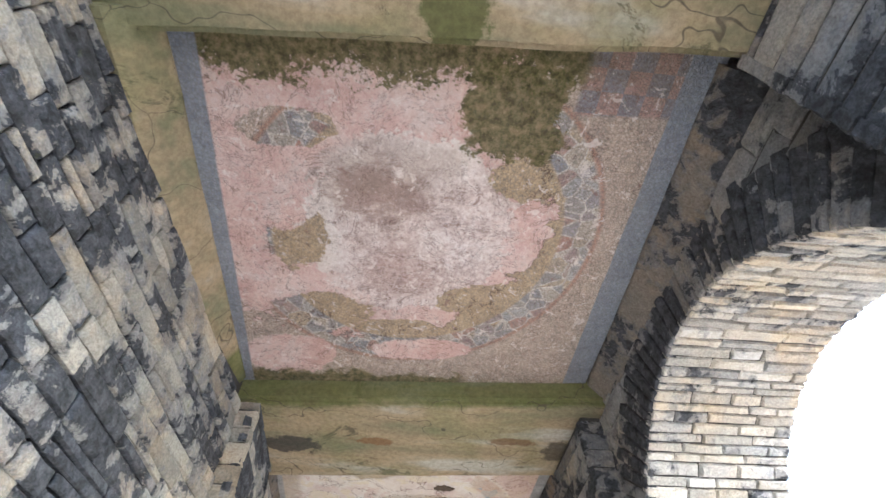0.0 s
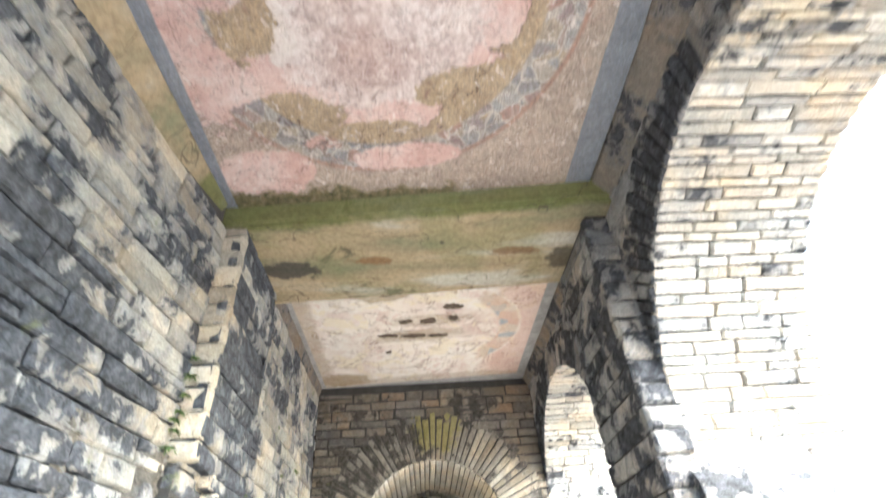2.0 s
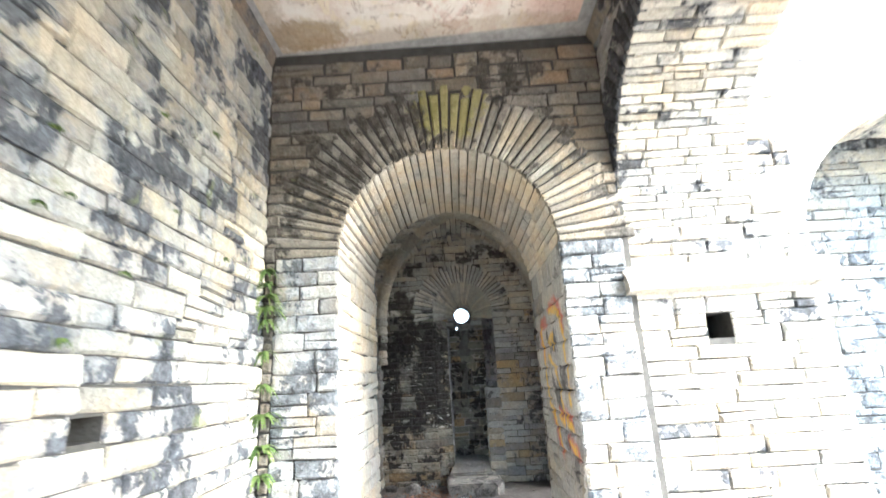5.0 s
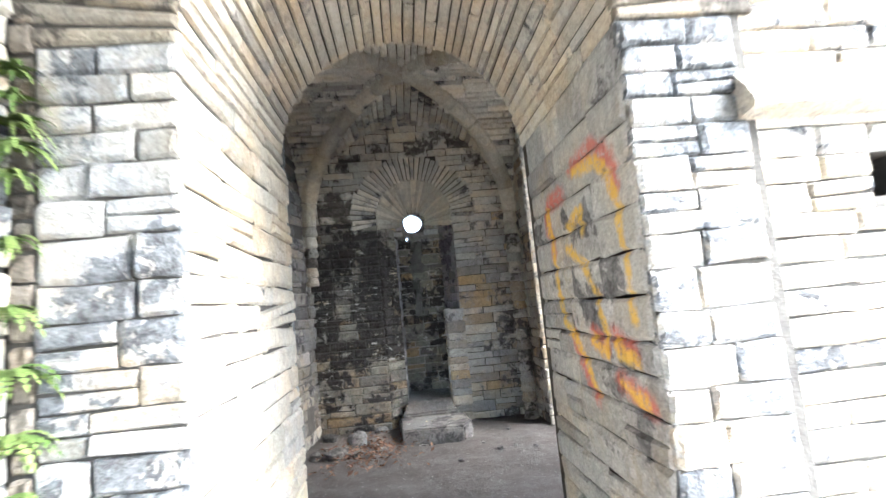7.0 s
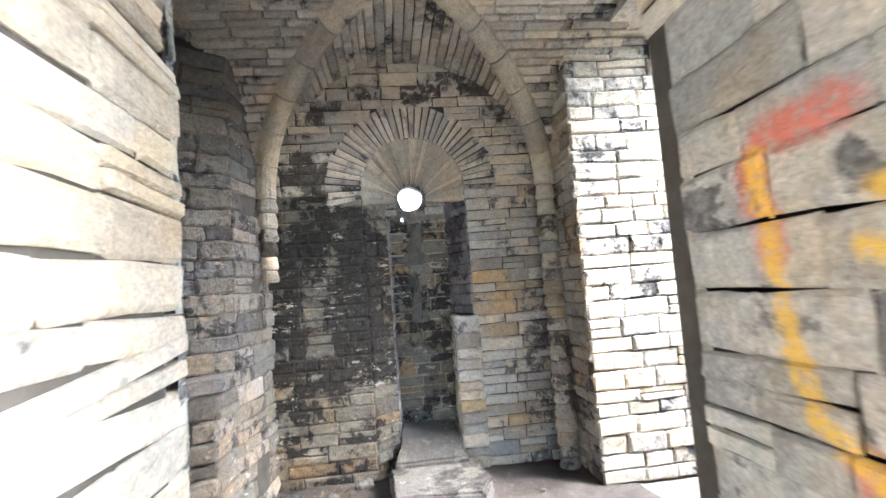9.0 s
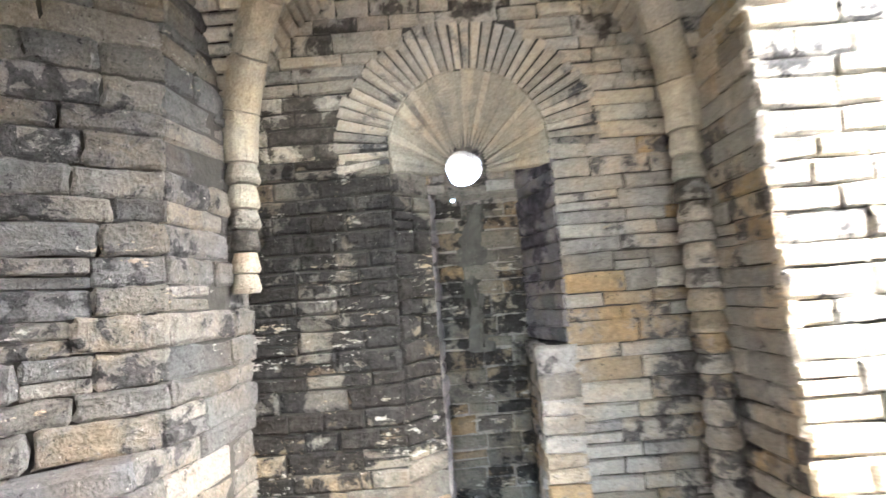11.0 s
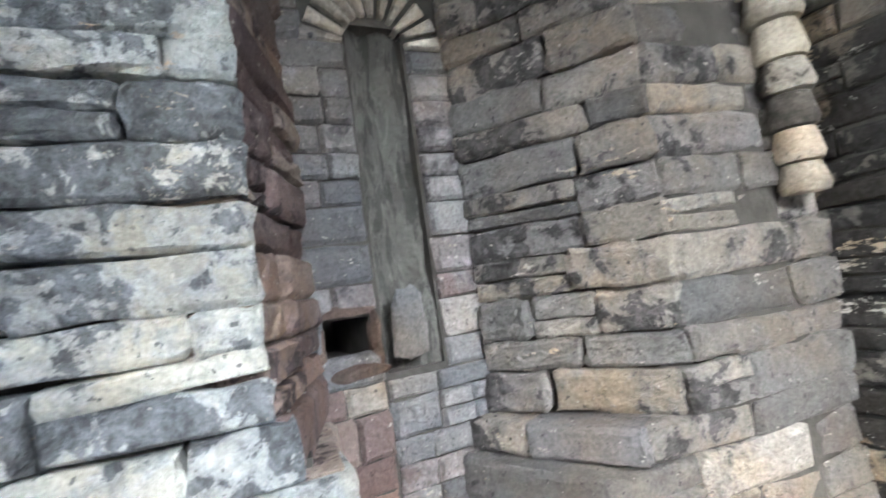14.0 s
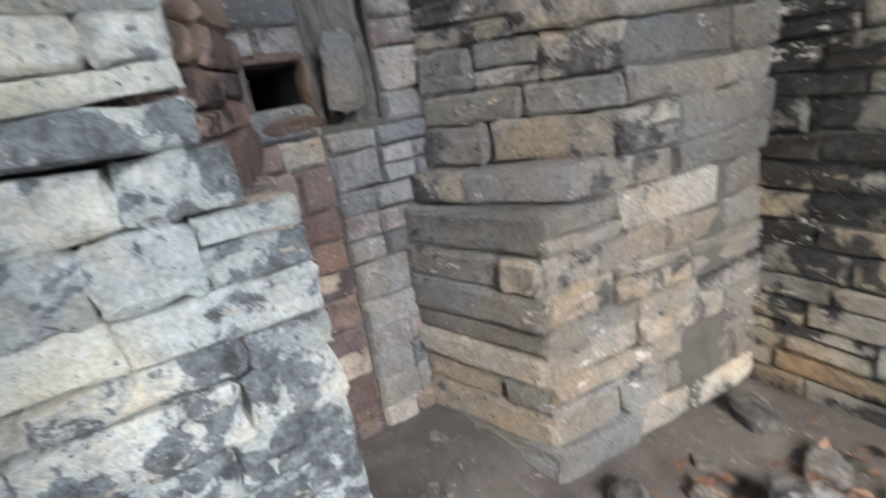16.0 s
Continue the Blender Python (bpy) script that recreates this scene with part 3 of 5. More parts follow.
lay(barrel(M_SOFFIT, (0, A2_C, A2_S), Y, Z, X, A2_R, EAST, EAST_OUT, step=(0.045, 0.085), long=(0.14, 0.36), gap=0.005, seed=22), wall_east, M_SOFFIT, focus=(1.4, 6.2, 3.0))
lay(voussoirs(M_DARK_RING, (EAST, A1_C, A1_S), Y, Z, -X, A1_R, 1.56, 52, seed=23), wall_east, M_DARK_RING, "voussoir")
lay(voussoirs(M_DARK_RING, (EAST, A2_C, A2_S), Y, Z, -X, A2_R, 1.36, 44, seed=24), wall_east, M_DARK_RING, "voussoir")
for y, d, seed in ((A1_C + A1_R, -1, 25), (A2_C + A2_R, -1, 26), (A2_C - A2_R, 1, 27), (A1_C - A1_R, 1, 28)):
    wide = 2.17 if seed == 26 else EAST_OUT
    s = courses(M_SOFFIT, (0, y, 0), X * -d, Z, Y * d, *sorted((EAST * -d, wide * -d)), 0.02, A1_S if seed in (25, 28) else A2_S, high=(0.075, 0.12), long=(0.18, 0.42), seed=seed,
                spans=(lambda v: [(EAST, 1.39), (1.55, 2.17)] if 1.55 < v < 1.71 else [(EAST, 2.17)]) if seed == 26 else None)
    lay(s, wall_east, M_SOFFIT)


def both_spans(v):
    a = opening_spans(-0.4, 3.9, A1_C, A1_S, 1.5 if v > A1_S else A1_R)(v)
    b = opening_spans(3.9, END, A2_C, A2_S, 1.3 if v > A2_S else A2_R)(v)
    return a + b


lay(courses(M_PIER, (EAST, 0, 0), -Y, Z, -X, 0, 1, 0.02, 3.74, high=(0.10, 0.15), long=(0.16, 0.4),
            spans=lambda v: [(-b, -a) for a, b in both_spans(v)], seed=29), wall_east, M_PIER, focus=(EAST, 3.9, 2.5))

lay(courses(M_SOFFIT, (0, A2_C + A2_R, 0), X, Z, -Y, EAST_OUT, 2.17, A2_S, 4.4, high=(0.08, 0.13), long=(0.15, 0.3), seed=30), wall_east, M_SOFFIT)

# pilasters under the beams
def pilaster(name, x_wall, x_face, y0, y1, z0, z1, material, seed, label, edge=None, foot=0.0):
    n = X if x_face > x_wall else -X
    bm = bmesh.new()
    xs = sorted((x_wall, x_face - n.x * 0.02))
    box(bm, *xs, y0 + 0.02, y1 - 0.02, z0 + 0.02, z1)
    ob = setting(mesh_object(name, bm, M_MORTAR), label, "pilaster")
    rng = random.Random(seed)
    at, wide, long = z0, abs(x_face - x_wall) + 0.03, y1 - y0
    kinds, sides = unit_stones(material, 0.06), unit_stones(edge or material, 0.06)
    if foot:
        for a, drop in ((y0 + 0.26, 0.07), (y0 + 0.34, 0.14)):
            low = z0 - drop
            o = Vector((x_face, (a + y1) / 2, low + 0.005))
            lay([(kinds[2][3], basis(o, Y * n.x, n, Z, y1 - a - 0.01, 0.062)),
                 (sides[0][2], basis(Vector((x_face - n.x * wide / 2, a, low + 0.005)), X, -Y, Z, wide, 0.062))], ob, material)
            bm = bmesh.new()
            box(bm, *xs, a + 0.02, y1 - 0.02, low + 0.008, low + 0.085)
            mesh_object("foot_stone", bm, edge or material, ob)
    while at < z1 - 0.04:
        h = min(rng.uniform(0.10, 0.15), z1 - at)
        cut = y0 + long * rng.uniform(0.35, 0.65)
        shift = rng.uniform(-0.005, 0.005)
        for a, b in ((y0, cut), (cut, y1)):
            o = Vector((x_face + n.x * shift, (a + b) / 2, at + 0.005))
            u = Y * n.x
            lay([(rng.choice(kinds[1]), basis(o, u, n, Z, b - a - 0.01, h - 0.012))], ob, material)
        for y, d in ((y0, -1), (y1, 1)):
            o = Vector((x_face - n.x * (wide / 2 - 0.006), y + d * shift, at + 0.005))
            lay([(rng.choice((sides if d < 0 else kinds)[0]), basis(o, X * -d, Y * d, Z, wide, h - 0.012))], ob, material)
        at += h
    return ob


pilaster("pilaster_west", -1.56, -1.39, 3.37, 4.17, 2.25, 3.66, M_WEST_DARK, 31, "broken wall pilaster of buff and black stone ending in mid-air", M_WEST_EDGE, 0.14)
pilaster("pilaster_east", EAST, 0.79, 3.36, 4.07, 0.0, 3.66, M_TAGGED, 32, "tall pilaster of big dark weathered stone blocks")
pilaster("pilaster_east_front", EAST, 0.79, 0.0, 0.96, 0.0, 3.66, M_PIER, 33, "pilaster of long grey stone blocks under the front beam")

# ---- ceilings and beams ----
bm = bmesh.new()
box(bm, -2.6, 2.4, -1.6, 7.9, 4.4, 4.6)
setting(mesh_object("roof", bm, M_MORTAR), "stone roof slab above the porch", "roof")
SKEW = -0.065
for name, y0, y1 in (("beam_front", -0.1, 0.97), ("beam_middle", 3.26, 4.24)):
    bm = bmesh.new()
    xa, xb = -1.9, EAST + 0.3
    prism(bm, [(xa, y0 + SKEW * xa), (xb, y0 + SKEW * xb), (xb, y1 + SKEW * xb), (xa, y1 + SKEW * xa)], (0, 0, 3.66), X, Y, Z, 0.74)
    bmesh.ops.subdivide_edges(bm, edges=[e for e in bm.edges if e.calc_length() > 2], cuts=40)
    bmesh.ops.bevel(bm, geom=[e for e in bm.edges if all(v.co.z < 3.7 for v in e.verts)], offset=0.03, segments=3, affect="EDGES")
    for v in bm.verts:
        v.co.z += 0.010 * noise.noise(v.co * 3.0)
        v.co.y += 0.010 * noise.noise(v.co * 2.5 + Vector((7, 0, 0)))
    setting(mesh_object(name, bm, M_PLASTER), "broad plastered beam stained ochre and green with algae", "beam")


def fresco_tools(g):
    x = g.axis(0)
    y = g.math("ADD", g.axis(1), g.math("MULTIPLY", g.math("ADD", x, 0.3), -SKEW))
    warp = g.noise(4.5, 9.0, 0.72, distort=0.3)
    wob = g.math("ADD", g.math("SUBTRACT", warp, 0.5), g.math("MULTIPLY", g.math("SUBTRACT", g.noise(21.0, 6.0, 0.7), 0.5), 0.35))

    def far(cx, cy, rx=1.0, ry=1.0):
        a = g.math("DIVIDE", g.math("SUBTRACT", x, cx), rx)
        b = g.math("DIVIDE", g.math("SUBTRACT", y, cy), ry)
        return g.math("SQRT", g.math("ADD", g.math("MULTIPLY", a, a), g.math("MULTIPLY", b, b)))

    def blob(cx, cy, rx, ry, ragged=1.4, soft=0.06):
        d = g.math("ADD", far(cx, cy, rx, ry), g.math("MULTIPLY", wob, ragged))
        return g.step(d, 1.0 - soft, 1.0 + soft, 1.0, 0.0)

    def band(v, lo, hi, soft=0.012):
        return g.math("MULTIPLY", g.step(v, lo - soft, lo + soft), g.step(v, hi - soft, hi + soft, 1.0, 0.0))

    return x, y, warp, wob, far, blob, band


def tesserae(g, scale=62.0):
    n = g.node("ShaderNodeTexVoronoi")
    g.put(n.inputs["Vector"], g.pos)
    n.inputs["Scale"].default_value = scale
    n.inputs["Randomness"].default_value = 0.55
    e = g.node("ShaderNodeTexVoronoi")
    e.feature = "DISTANCE_TO_EDGE"
    g.put(e.inputs["Vector"], g.pos)
    e.inputs["Scale"].default_value = scale
    e.inputs["Randomness"].default_value = 0.55
    tone = g.node("ShaderNodeSeparateColor")
    g.put(tone.inputs[0], n.outputs["Color"])
    return tone.outputs[0], g.step(e.outputs["Distance"], 0.02, 0.12)


def shards(g, scale, colours):
    n = g.node("ShaderNodeTexVoronoi")
    g.put(n.inputs["Vector"], g.pos)
    n.inputs["Scale"].default_value = scale
    tone = g.node("ShaderNodeSeparateColor")
    g.put(tone.inputs[0], n.outputs["Color"])
    return g.ramp(tone.outputs[0], colours)


BORDER = (0.24, 0.265, 0.31)
GOLD = (0.50, 0.38, 0.24)


def fresco_one():
    g = Graph("fresco_roundel", 0.85)
    x, y, warp, wob, far, blob, band = fresco_tools(g)
    tess, joint = tesserae(g)
    mid, fine = g.grain(9.0, 8.0, 0.72), g.grain(48.0, 6.0, 0.75)
    pink = g.ramp(g.grain(2.6, 5.0, 0.6), [(0.60, 0.395, 0.345), (0.68, 0.495, 0.445), (0.71, 0.575, 0.52)])
    pink = g.mix(g.step(g.noise(4.5, 9.0, 0.75, distort=0.8), 0.55, 0.565, 0.0, 0.45), pink, (0.66, 0.57, 0.52))
    # worn middle of the roundel
    worn = g.ramp(g.math("ADD", g.math("MULTIPLY", g.grain(24.0, 7.0, 0.75), 0.6), g.math("MULTIPLY", g.grain(5.0, 5.0, 0.6), 0.4)), [(0.46, 0.355, 0.32), (0.68, 0.575, 0.53), (0.84, 0.76, 0.71)])
    disc = g.math("ADD", far(-0.50, 2.0), g.math("MULTIPLY", wob, 0.55))
    c = g.mix(g.step(disc, 0.56, 0.575, 1.0, 0.0), pink, worn)
    halo = g.math("MULTIPLY", band(disc, 0.40, 0.566, 0.008), g.step(g.math("ADD", g.math("ADD", x, y), g.math("MULTIPLY", wob, 0.8)), 1.25, 1.6, 0.6, 0.0))
    c = g.mix(halo, c, (0.82, 0.765, 0.705))
    c = g.mix(blob(-0.62, 1.62, 0.34, 0.16, 1.2, 0.2), c, (0.62, 0.54, 0.49))
    c = g.mix(g.math("MULTIPLY", blob(-0.70, 1.74, 0.24, 0.2, 3.2, 0.45), 0.7), c, (0.27, 0.17, 0.135))
    c = g.mix(g.math("MULTIPLY", blob(-0.52, 2.28, 0.25, 0.2, 2.6, 0.5), 0.45), c, (0.36, 0.22, 0.18))
    # what is left of the mosaic
    r = far(-0.45, 2.05)
    field = g.mix(g.math("MULTIPLY", tess, 0.5), (0.53, 0.42, 0.34), (0.60, 0.51, 0.43))
    mosaic = g.mix(band(r, 0.0, 0.80), field, g.mix(g.math("MULTIPLY", tess, 0.6), GOLD, (0.58, 0.44, 0.28)))
    ring = shards(g, 10.0, [(0.20, 0.215, 0.26), (0.50, 0.49, 0.48), (0.44, 0.23, 0.17), (0.30, 0.32, 0.36), (0.58, 0.45, 0.29), (0.42, 0.43, 0.45)])
    cut = g.node("ShaderNodeTexVoronoi")
    cut.feature = "DISTANCE_TO_EDGE"
    g.put(cut.inputs["Vector"], g.pos)
    cut.inputs["Scale"].default_value = 10.0
    ring = g.mix(g.step(cut.outputs["Distance"], 0.03, 0.06, 0.9, 0.0), ring, (0.70, 0.65, 0.58))
    ring = g.mix(g.math("MULTIPLY", tess, 0.35), ring, (0.5, 0.46, 0.42))
    mosaic = g.mix(band(r, 0.79, 0.975), mosaic, ring)
    mosaic = g.mix(g.math("MULTIPLY", band(r, 0.978, 1.002), 0.8), mosaic, (0.44, 0.24, 0.17))
    chk = g.node("ShaderNodeTexChecker")
    g.put(chk.inputs["Vector"], g.pos)
    chk.inputs["Scale"].default_value = 9.5
    square = g.mix(chk.outputs["Fac"], (0.42, 0.26, 0.23), (0.23, 0.235, 0.28))
    corner = g.math("MULTIPLY", g.step(x, 0.20, 0.24), g.step(y, 1.30, 1.33, 1.0, 0.0))
    mosaic = g.mix(g.math("MULTIPLY", corner, 0.85), mosaic, square)
    mosaic = g.mix(g.step(joint, 0.0, 1.0, 0.6, 0.0), mosaic, (0.24, 0.21, 0.18))
    lean = g.math("ADD", g.math("ADD", x, 0.05), g.math("MULTIPLY", g.math("SUBTRACT", y, 2.05), 0.7))
    stay = g.math("ADD", g.math("MULTIPLY", g.noise(3.6, 9.0, 0.66, distort=0.5), 1.1), g.math("MULTIPLY", lean, 0.30))
    stay = g.math("ADD", stay, g.math("MULTIPLY", g.math("SUBTRACT", r, 0.80), 0.9))
    keep = g.step(stay, 0.50, 0.508)
    lip = g.math("MULTIPLY", g.step(stay, 0.485, 0.50), g.step(stay, 0.50, 0.512, 1.0, 0.0))
    for cx, cy, rx, ry in ((0.12, 2.50, 0.40, 0.13), (-1.10, 2.05, 0.17, 0.22), (-0.55, 2.76, 0.28, 0.09), (0.10, 1.66, 0.24, 0.13), (-1.0, 2.62, 0.30, 0.16), (-1.12, 1.42, 0.22, 0.10)):
        keep = g.math("MAXIMUM", keep, blob(cx, cy, rx, ry, 1.2, 0.03))
    for cx, cy, rx, ry in ((-1.18, 1.78, 0.22, 0.22), (-0.35, 1.35, 0.5, 0.22), (-1.2, 3.0, 0.3, 0.18), (-0.35, 2.95, 0.32, 0.1)):
        keep = g.math("MULTIPLY", keep, g.math("SUBTRACT", 1.0, blob(cx, cy, rx, ry, 1.0, 0.04)))
    c = g.mix(keep, c, mosaic)
    c = g.mix(g.math("MULTIPLY", lip, 0.95), c, (0.10, 0.065, 0.05))
    peel = g.noise(3.8, 9.0, 0.7, distort=0.9)
    c = g.mix(g.math("MULTIPLY", g.step(peel, 0.500, 0.505), g.step(peel, 0.505, 0.514, 0.95, 0.0)), c, (0.14, 0.085, 0.065))
    scab = g.noise(11.0, 9.0, 0.74, distort=0.6)
    c = g.mix(g.step(scab, 0.585, 0.595, 0.0, 0.65), c, (0.82, 0.75, 0.70))
    c = g.mix(g.step(scab, 0.385, 0.375, 0.0, 0.65), c, (0.28, 0.17, 0.135))
    pit = g.noise(75.0, 3.0, 0.6)
    c = g.mix(g.step(pit, 0.38, 0.34, 0.0, 0.3), c, (0.24, 0.16, 0.13))
    c = g.mix(g.step(pit, 0.63, 0.67, 0.0, 0.3), c, (0.78, 0.73, 0.68))
    # algae and dirt at the edges
    dirt = g.ramp(g.grain(22.0, 7.0, 0.72), [(0.045, 0.047, 0.018), (0.15, 0.135, 0.055), (0.29, 0.22, 0.13)])
    speck = g.math("SUBTRACT", g.noise(34.0, 6.0, 0.75), 0.5)
    top = g.math("ADD", g.math("ADD", y, g.math("MULTIPLY", wob, 0.55)), g.math("MULTIPLY", speck, 0.5))
    c = g.mix(g.math("MULTIPLY", g.step(top, 1.15, 1.20, 0.95, 0.0), g.step(x, 0.2, 0.28, 1.0, 0.15)), c, dirt)
    c = g.mix(g.math("MULTIPLY", blob(-0.06, 1.30, 0.25, 0.28, 2.2, 0.05), 0.93), c, dirt)
    low = g.math("ADD", g.math("ADD", y, g.math("MULTIPLY", wob, 0.4)), g.math("MULTIPLY", x, -0.06))
    c = g.mix(g.math("MULTIPLY", g.step(low, 3.19, 3.25, 0.0, 0.9), g.step(x, -0.1, 0.0, 1.0, 0.25)), c, dirt)
    # blue-grey border
    blue = g.mix(g.math("MULTIPLY", tess, 0.45), BORDER, (0.38, 0.40, 0.43))
    blue = g.mix(g.step(joint, 0.0, 1.0, 0.4, 0.0), blue, (0.2, 0.19, 0.18))
    edge = g.math("ADD", g.math("MAXIMUM", g.math("SUBTRACT", -1.462, x), g.math("SUBTRACT", x, 0.67)), g.math("MULTIPLY", wob, 0.02))
    c = g.mix(g.step(edge, 0.0, 0.012), c, blue)
    c = g.mix(0.22, c, g.ramp(fine, [(0.2, 0.2, 0.2), (0.85, 0.85, 0.85)]), "OVERLAY")
    c = g.mix(0.22, c, g.ramp(mid, [(0.25, 0.25, 0.25), (0.75, 0.75, 0.75)]), "OVERLAY")
    h = g.math("ADD", g.math("MULTIPLY", keep, g.math("ADD", 0.6, g.math("MULTIPLY", joint, 0.25))), g.math("MULTIPLY", mid, 0.6))
    h = g.math("ADD", h, g.math("MULTIPLY", fine, 0.3))
    return g.done(c, h, 0.9, 0.018)


def fresco_two():
    g = Graph("fresco_flaking", 0.85)
    x, y, warp, wob, far, blob, band = fresco_tools(g)
    tess, joint = tesserae(g)
    mid, fine = g.grain(8.0, 8.0, 0.72), g.grain(42.0, 6.0, 0.75)
    c = g.ramp(g.grain(1.9, 6.0, 0.62), [(0.58, 0.46, 0.405), (0.70, 0.63, 0.565), (0.76, 0.72, 0.66), (0.66, 0.55, 0.49)])
    flaky = g.noise(2.4, 8.0, 0.66, distort=0.9)
    layer = g.step(flaky, 0.52, 0.53)
    rim = g.math("MULTIPLY", g.step(flaky, 0.508, 0.52), g.step(flaky, 0.52, 0.53, 1.0, 0.0))
    c = g.mix(g.math("MULTIPLY", layer, 0.6), c, (0.76, 0.70, 0.63))
    cream = g.noise(3.4, 9.0, 0.70, distort=0.7)
    c = g.mix(g.step(cream, 0.55, 0.56, 0.0, 0.7), c, (0.72, 0.64, 0.48))
    c = g.mix(g.step(cream, 0.42, 0.41, 0.0, 0.55), c, (0.60, 0.43, 0.38))
    c = g.mix(g.math("MULTIPLY", rim, 0.8), c, (0.20, 0.12, 0.085))
    r = far(-0.15, 5.2)
    ring = shards(g, 9.0, [(0.26, 0.32, 0.38), (0.56, 0.44, 0.32), (0.56, 0.34, 0.26), (0.6, 0.5, 0.4)])
    keep = g.math("MULTIPLY", band(r, 0.62, 0.80, 0.02), g.step(g.math("ADD", x, g.math("MULTIPLY", wob, 0.6)), 0.22, 0.32))
    c = g.mix(g.math("MULTIPLY", keep, 0.75), c, ring)
    pinker = g.math("MULTIPLY", g.step(r, 0.80, 0.84), g.step(x, 0.3, 0.5))
    c = g.mix(g.math("MULTIPLY", pinker, 0.5), c, (0.58, 0.36, 0.29))
    for cx, cy, rx, ry, k in ((-0.33, 5.22, 0.42, 0.12, 0.55), (-0.2, 4.95, 0.40, 0.1, 0.35), (-1.15, 6.15, 0.3, 0.16, 0.8), (-0.2, 6.3, 1.1, 0.14, 0.4), (-0.62, 4.45, 0.25, 0.12, 0.7)):
        c = g.mix(g.math("MULTIPLY", blob(cx, cy, rx, ry, 1.3, 0.2), k), c, (0.30, 0.22, 0.12))
    c = g.mix(g.step(g.math("ADD", x, g.math("MULTIPLY", wob, 0.25)), -1.30, -1.22, 0.6, 0.0), c, (0.36, 0.29, 0.20))
    edge = g.math("MAXIMUM", g.math("MAXIMUM", g.math("SUBTRACT", -1.375, x), g.math("SUBTRACT", x, 0.79)), g.math("SUBTRACT", y, 6.31))
    c = g.mix(g.step(edge, 0.0, 0.01), c, g.mix(mid, (0.26, 0.26, 0.25), (0.42, 0.41, 0.40)))
    c = g.mix(0.4, c, g.ramp(fine, [(0.32, 0.32, 0.32), (0.68, 0.68, 0.68)]), "OVERLAY")
    h = g.math("ADD", g.math("MULTIPLY", layer, 0.7), g.math("ADD", g.math("MULTIPLY", mid, 0.7), g.math("MULTIPLY", fine, 0.25)))
    return g.done(c, h, 0.7, 0.014)


M_FRESCO_1, M_FRESCO_2 = fresco_one(), fresco_two()
bm = bmesh.new()
box(bm, -1.60, 0.84, 0.80, 3.60, CEIL, CEIL + 0.1)
ceiling_1 = setting(mesh_object("ceiling_1", bm, M_FRESCO_1), "flat ceiling with a flaking pink fresco and mosaic roundel", "ceiling")
bm = bmesh.new()
box(bm, WEST - 0.05, 0.93, 4.0, END + 0.1, CEIL, CEIL + 0.1)
ceiling_2 = setting(mesh_object("ceiling_2", bm, M_FRESCO_2), "flat ceiling of pale pink flaking plaster with gouges", "ceiling")


M_GREY_TRIM = stone("coving_stone", [(0.20, 0.165, 0.13), (0.26, 0.225, 0.18)], stain=0.42, crust=2.6)


def coving(name, ends, section, label):
    """A plaster strip between the wall's head and the ceiling. section: offsets across, heights."""
    (xa, ya), (xb, yb) = ends
    bm = bmesh.new()
    n = 24
    rows = []
    for k in range(n + 1):
        t = k / n
        x, y = xa + (xb - xa) * t, ya + (yb - ya) * t
        rows.append([bm.verts.new((x + a + 0.008 * noise.noise((x * 3 + a * 9, y * 4, z * 7)), y, z + 0.008 * noise.noise((y * 5, a * 8, z)))) for a, z in section])
    m = len(section)
    for r0, r1 in zip(rows, rows[1:]):
        for e in range(m):
            bm.faces.new((r0[e], r0[(e + 1) % m], r1[(e + 1) % m], r1[e]))
    bm.faces.new(rows[0])
    bm.faces.new(rows[-1][::-1])
    bmesh.ops.recalc_face_normals(bm, faces=bm.faces)
    return setting(mesh_object(name, bm, M_PLASTER if "green" in label else M_GREY_TRIM), label, "coving")


coving("trim_west_1", ((-1.70, 0.98), (-1.645, 3.32)), [(-0.3, 3.60), (0.0, 3.60), (0.05, 3.66), (0.12, 3.80), (0.12, 3.95), (-0.3, 3.95)], "green-stained plaster coving along the wall head")
coving("trim_east_1", ((0.80, 0.98), (0.86, 3.34)), [(0.0, 3.95), (0.0, 3.80), (0.05, 3.72), (0.14, 3.62), (0.5, 3.62), (0.5, 3.95)], "brown stained stone coving above the open arch")
coving("trim_west_2", ((WEST, 4.2), (WEST, 6.39)), [(-0.3, 3.70), (0.0, 3.70), (0.02, 3.76), (0.04, 3.84), (0.04, 3.95), (-0.3, 3.95)], "grey plaster strip at the head of the wall")
coving("trim_east_2", ((0.89, 4.2), (0.89, 6.39)), [(0.0, 3.95), (0.0, 3.80), (0.03, 3.74), (0.08, 3.66), (0.4, 3.66), (0.4, 3.95)], "brown stone strip above the open arch")


def crumbs_material():
    g = Graph("rough_core", 0.95)
    c = g.ramp(g.noise(10.0, 6.0, 0.7), [(0.055, 0.04, 0.03), (0.14, 0.105, 0.075), (0.24, 0.19, 0.14)])
    return g.done(c, g.noise(40.0, 5.0, 0.75), 0.9, 0.02)


M_CORE = crumbs_material()


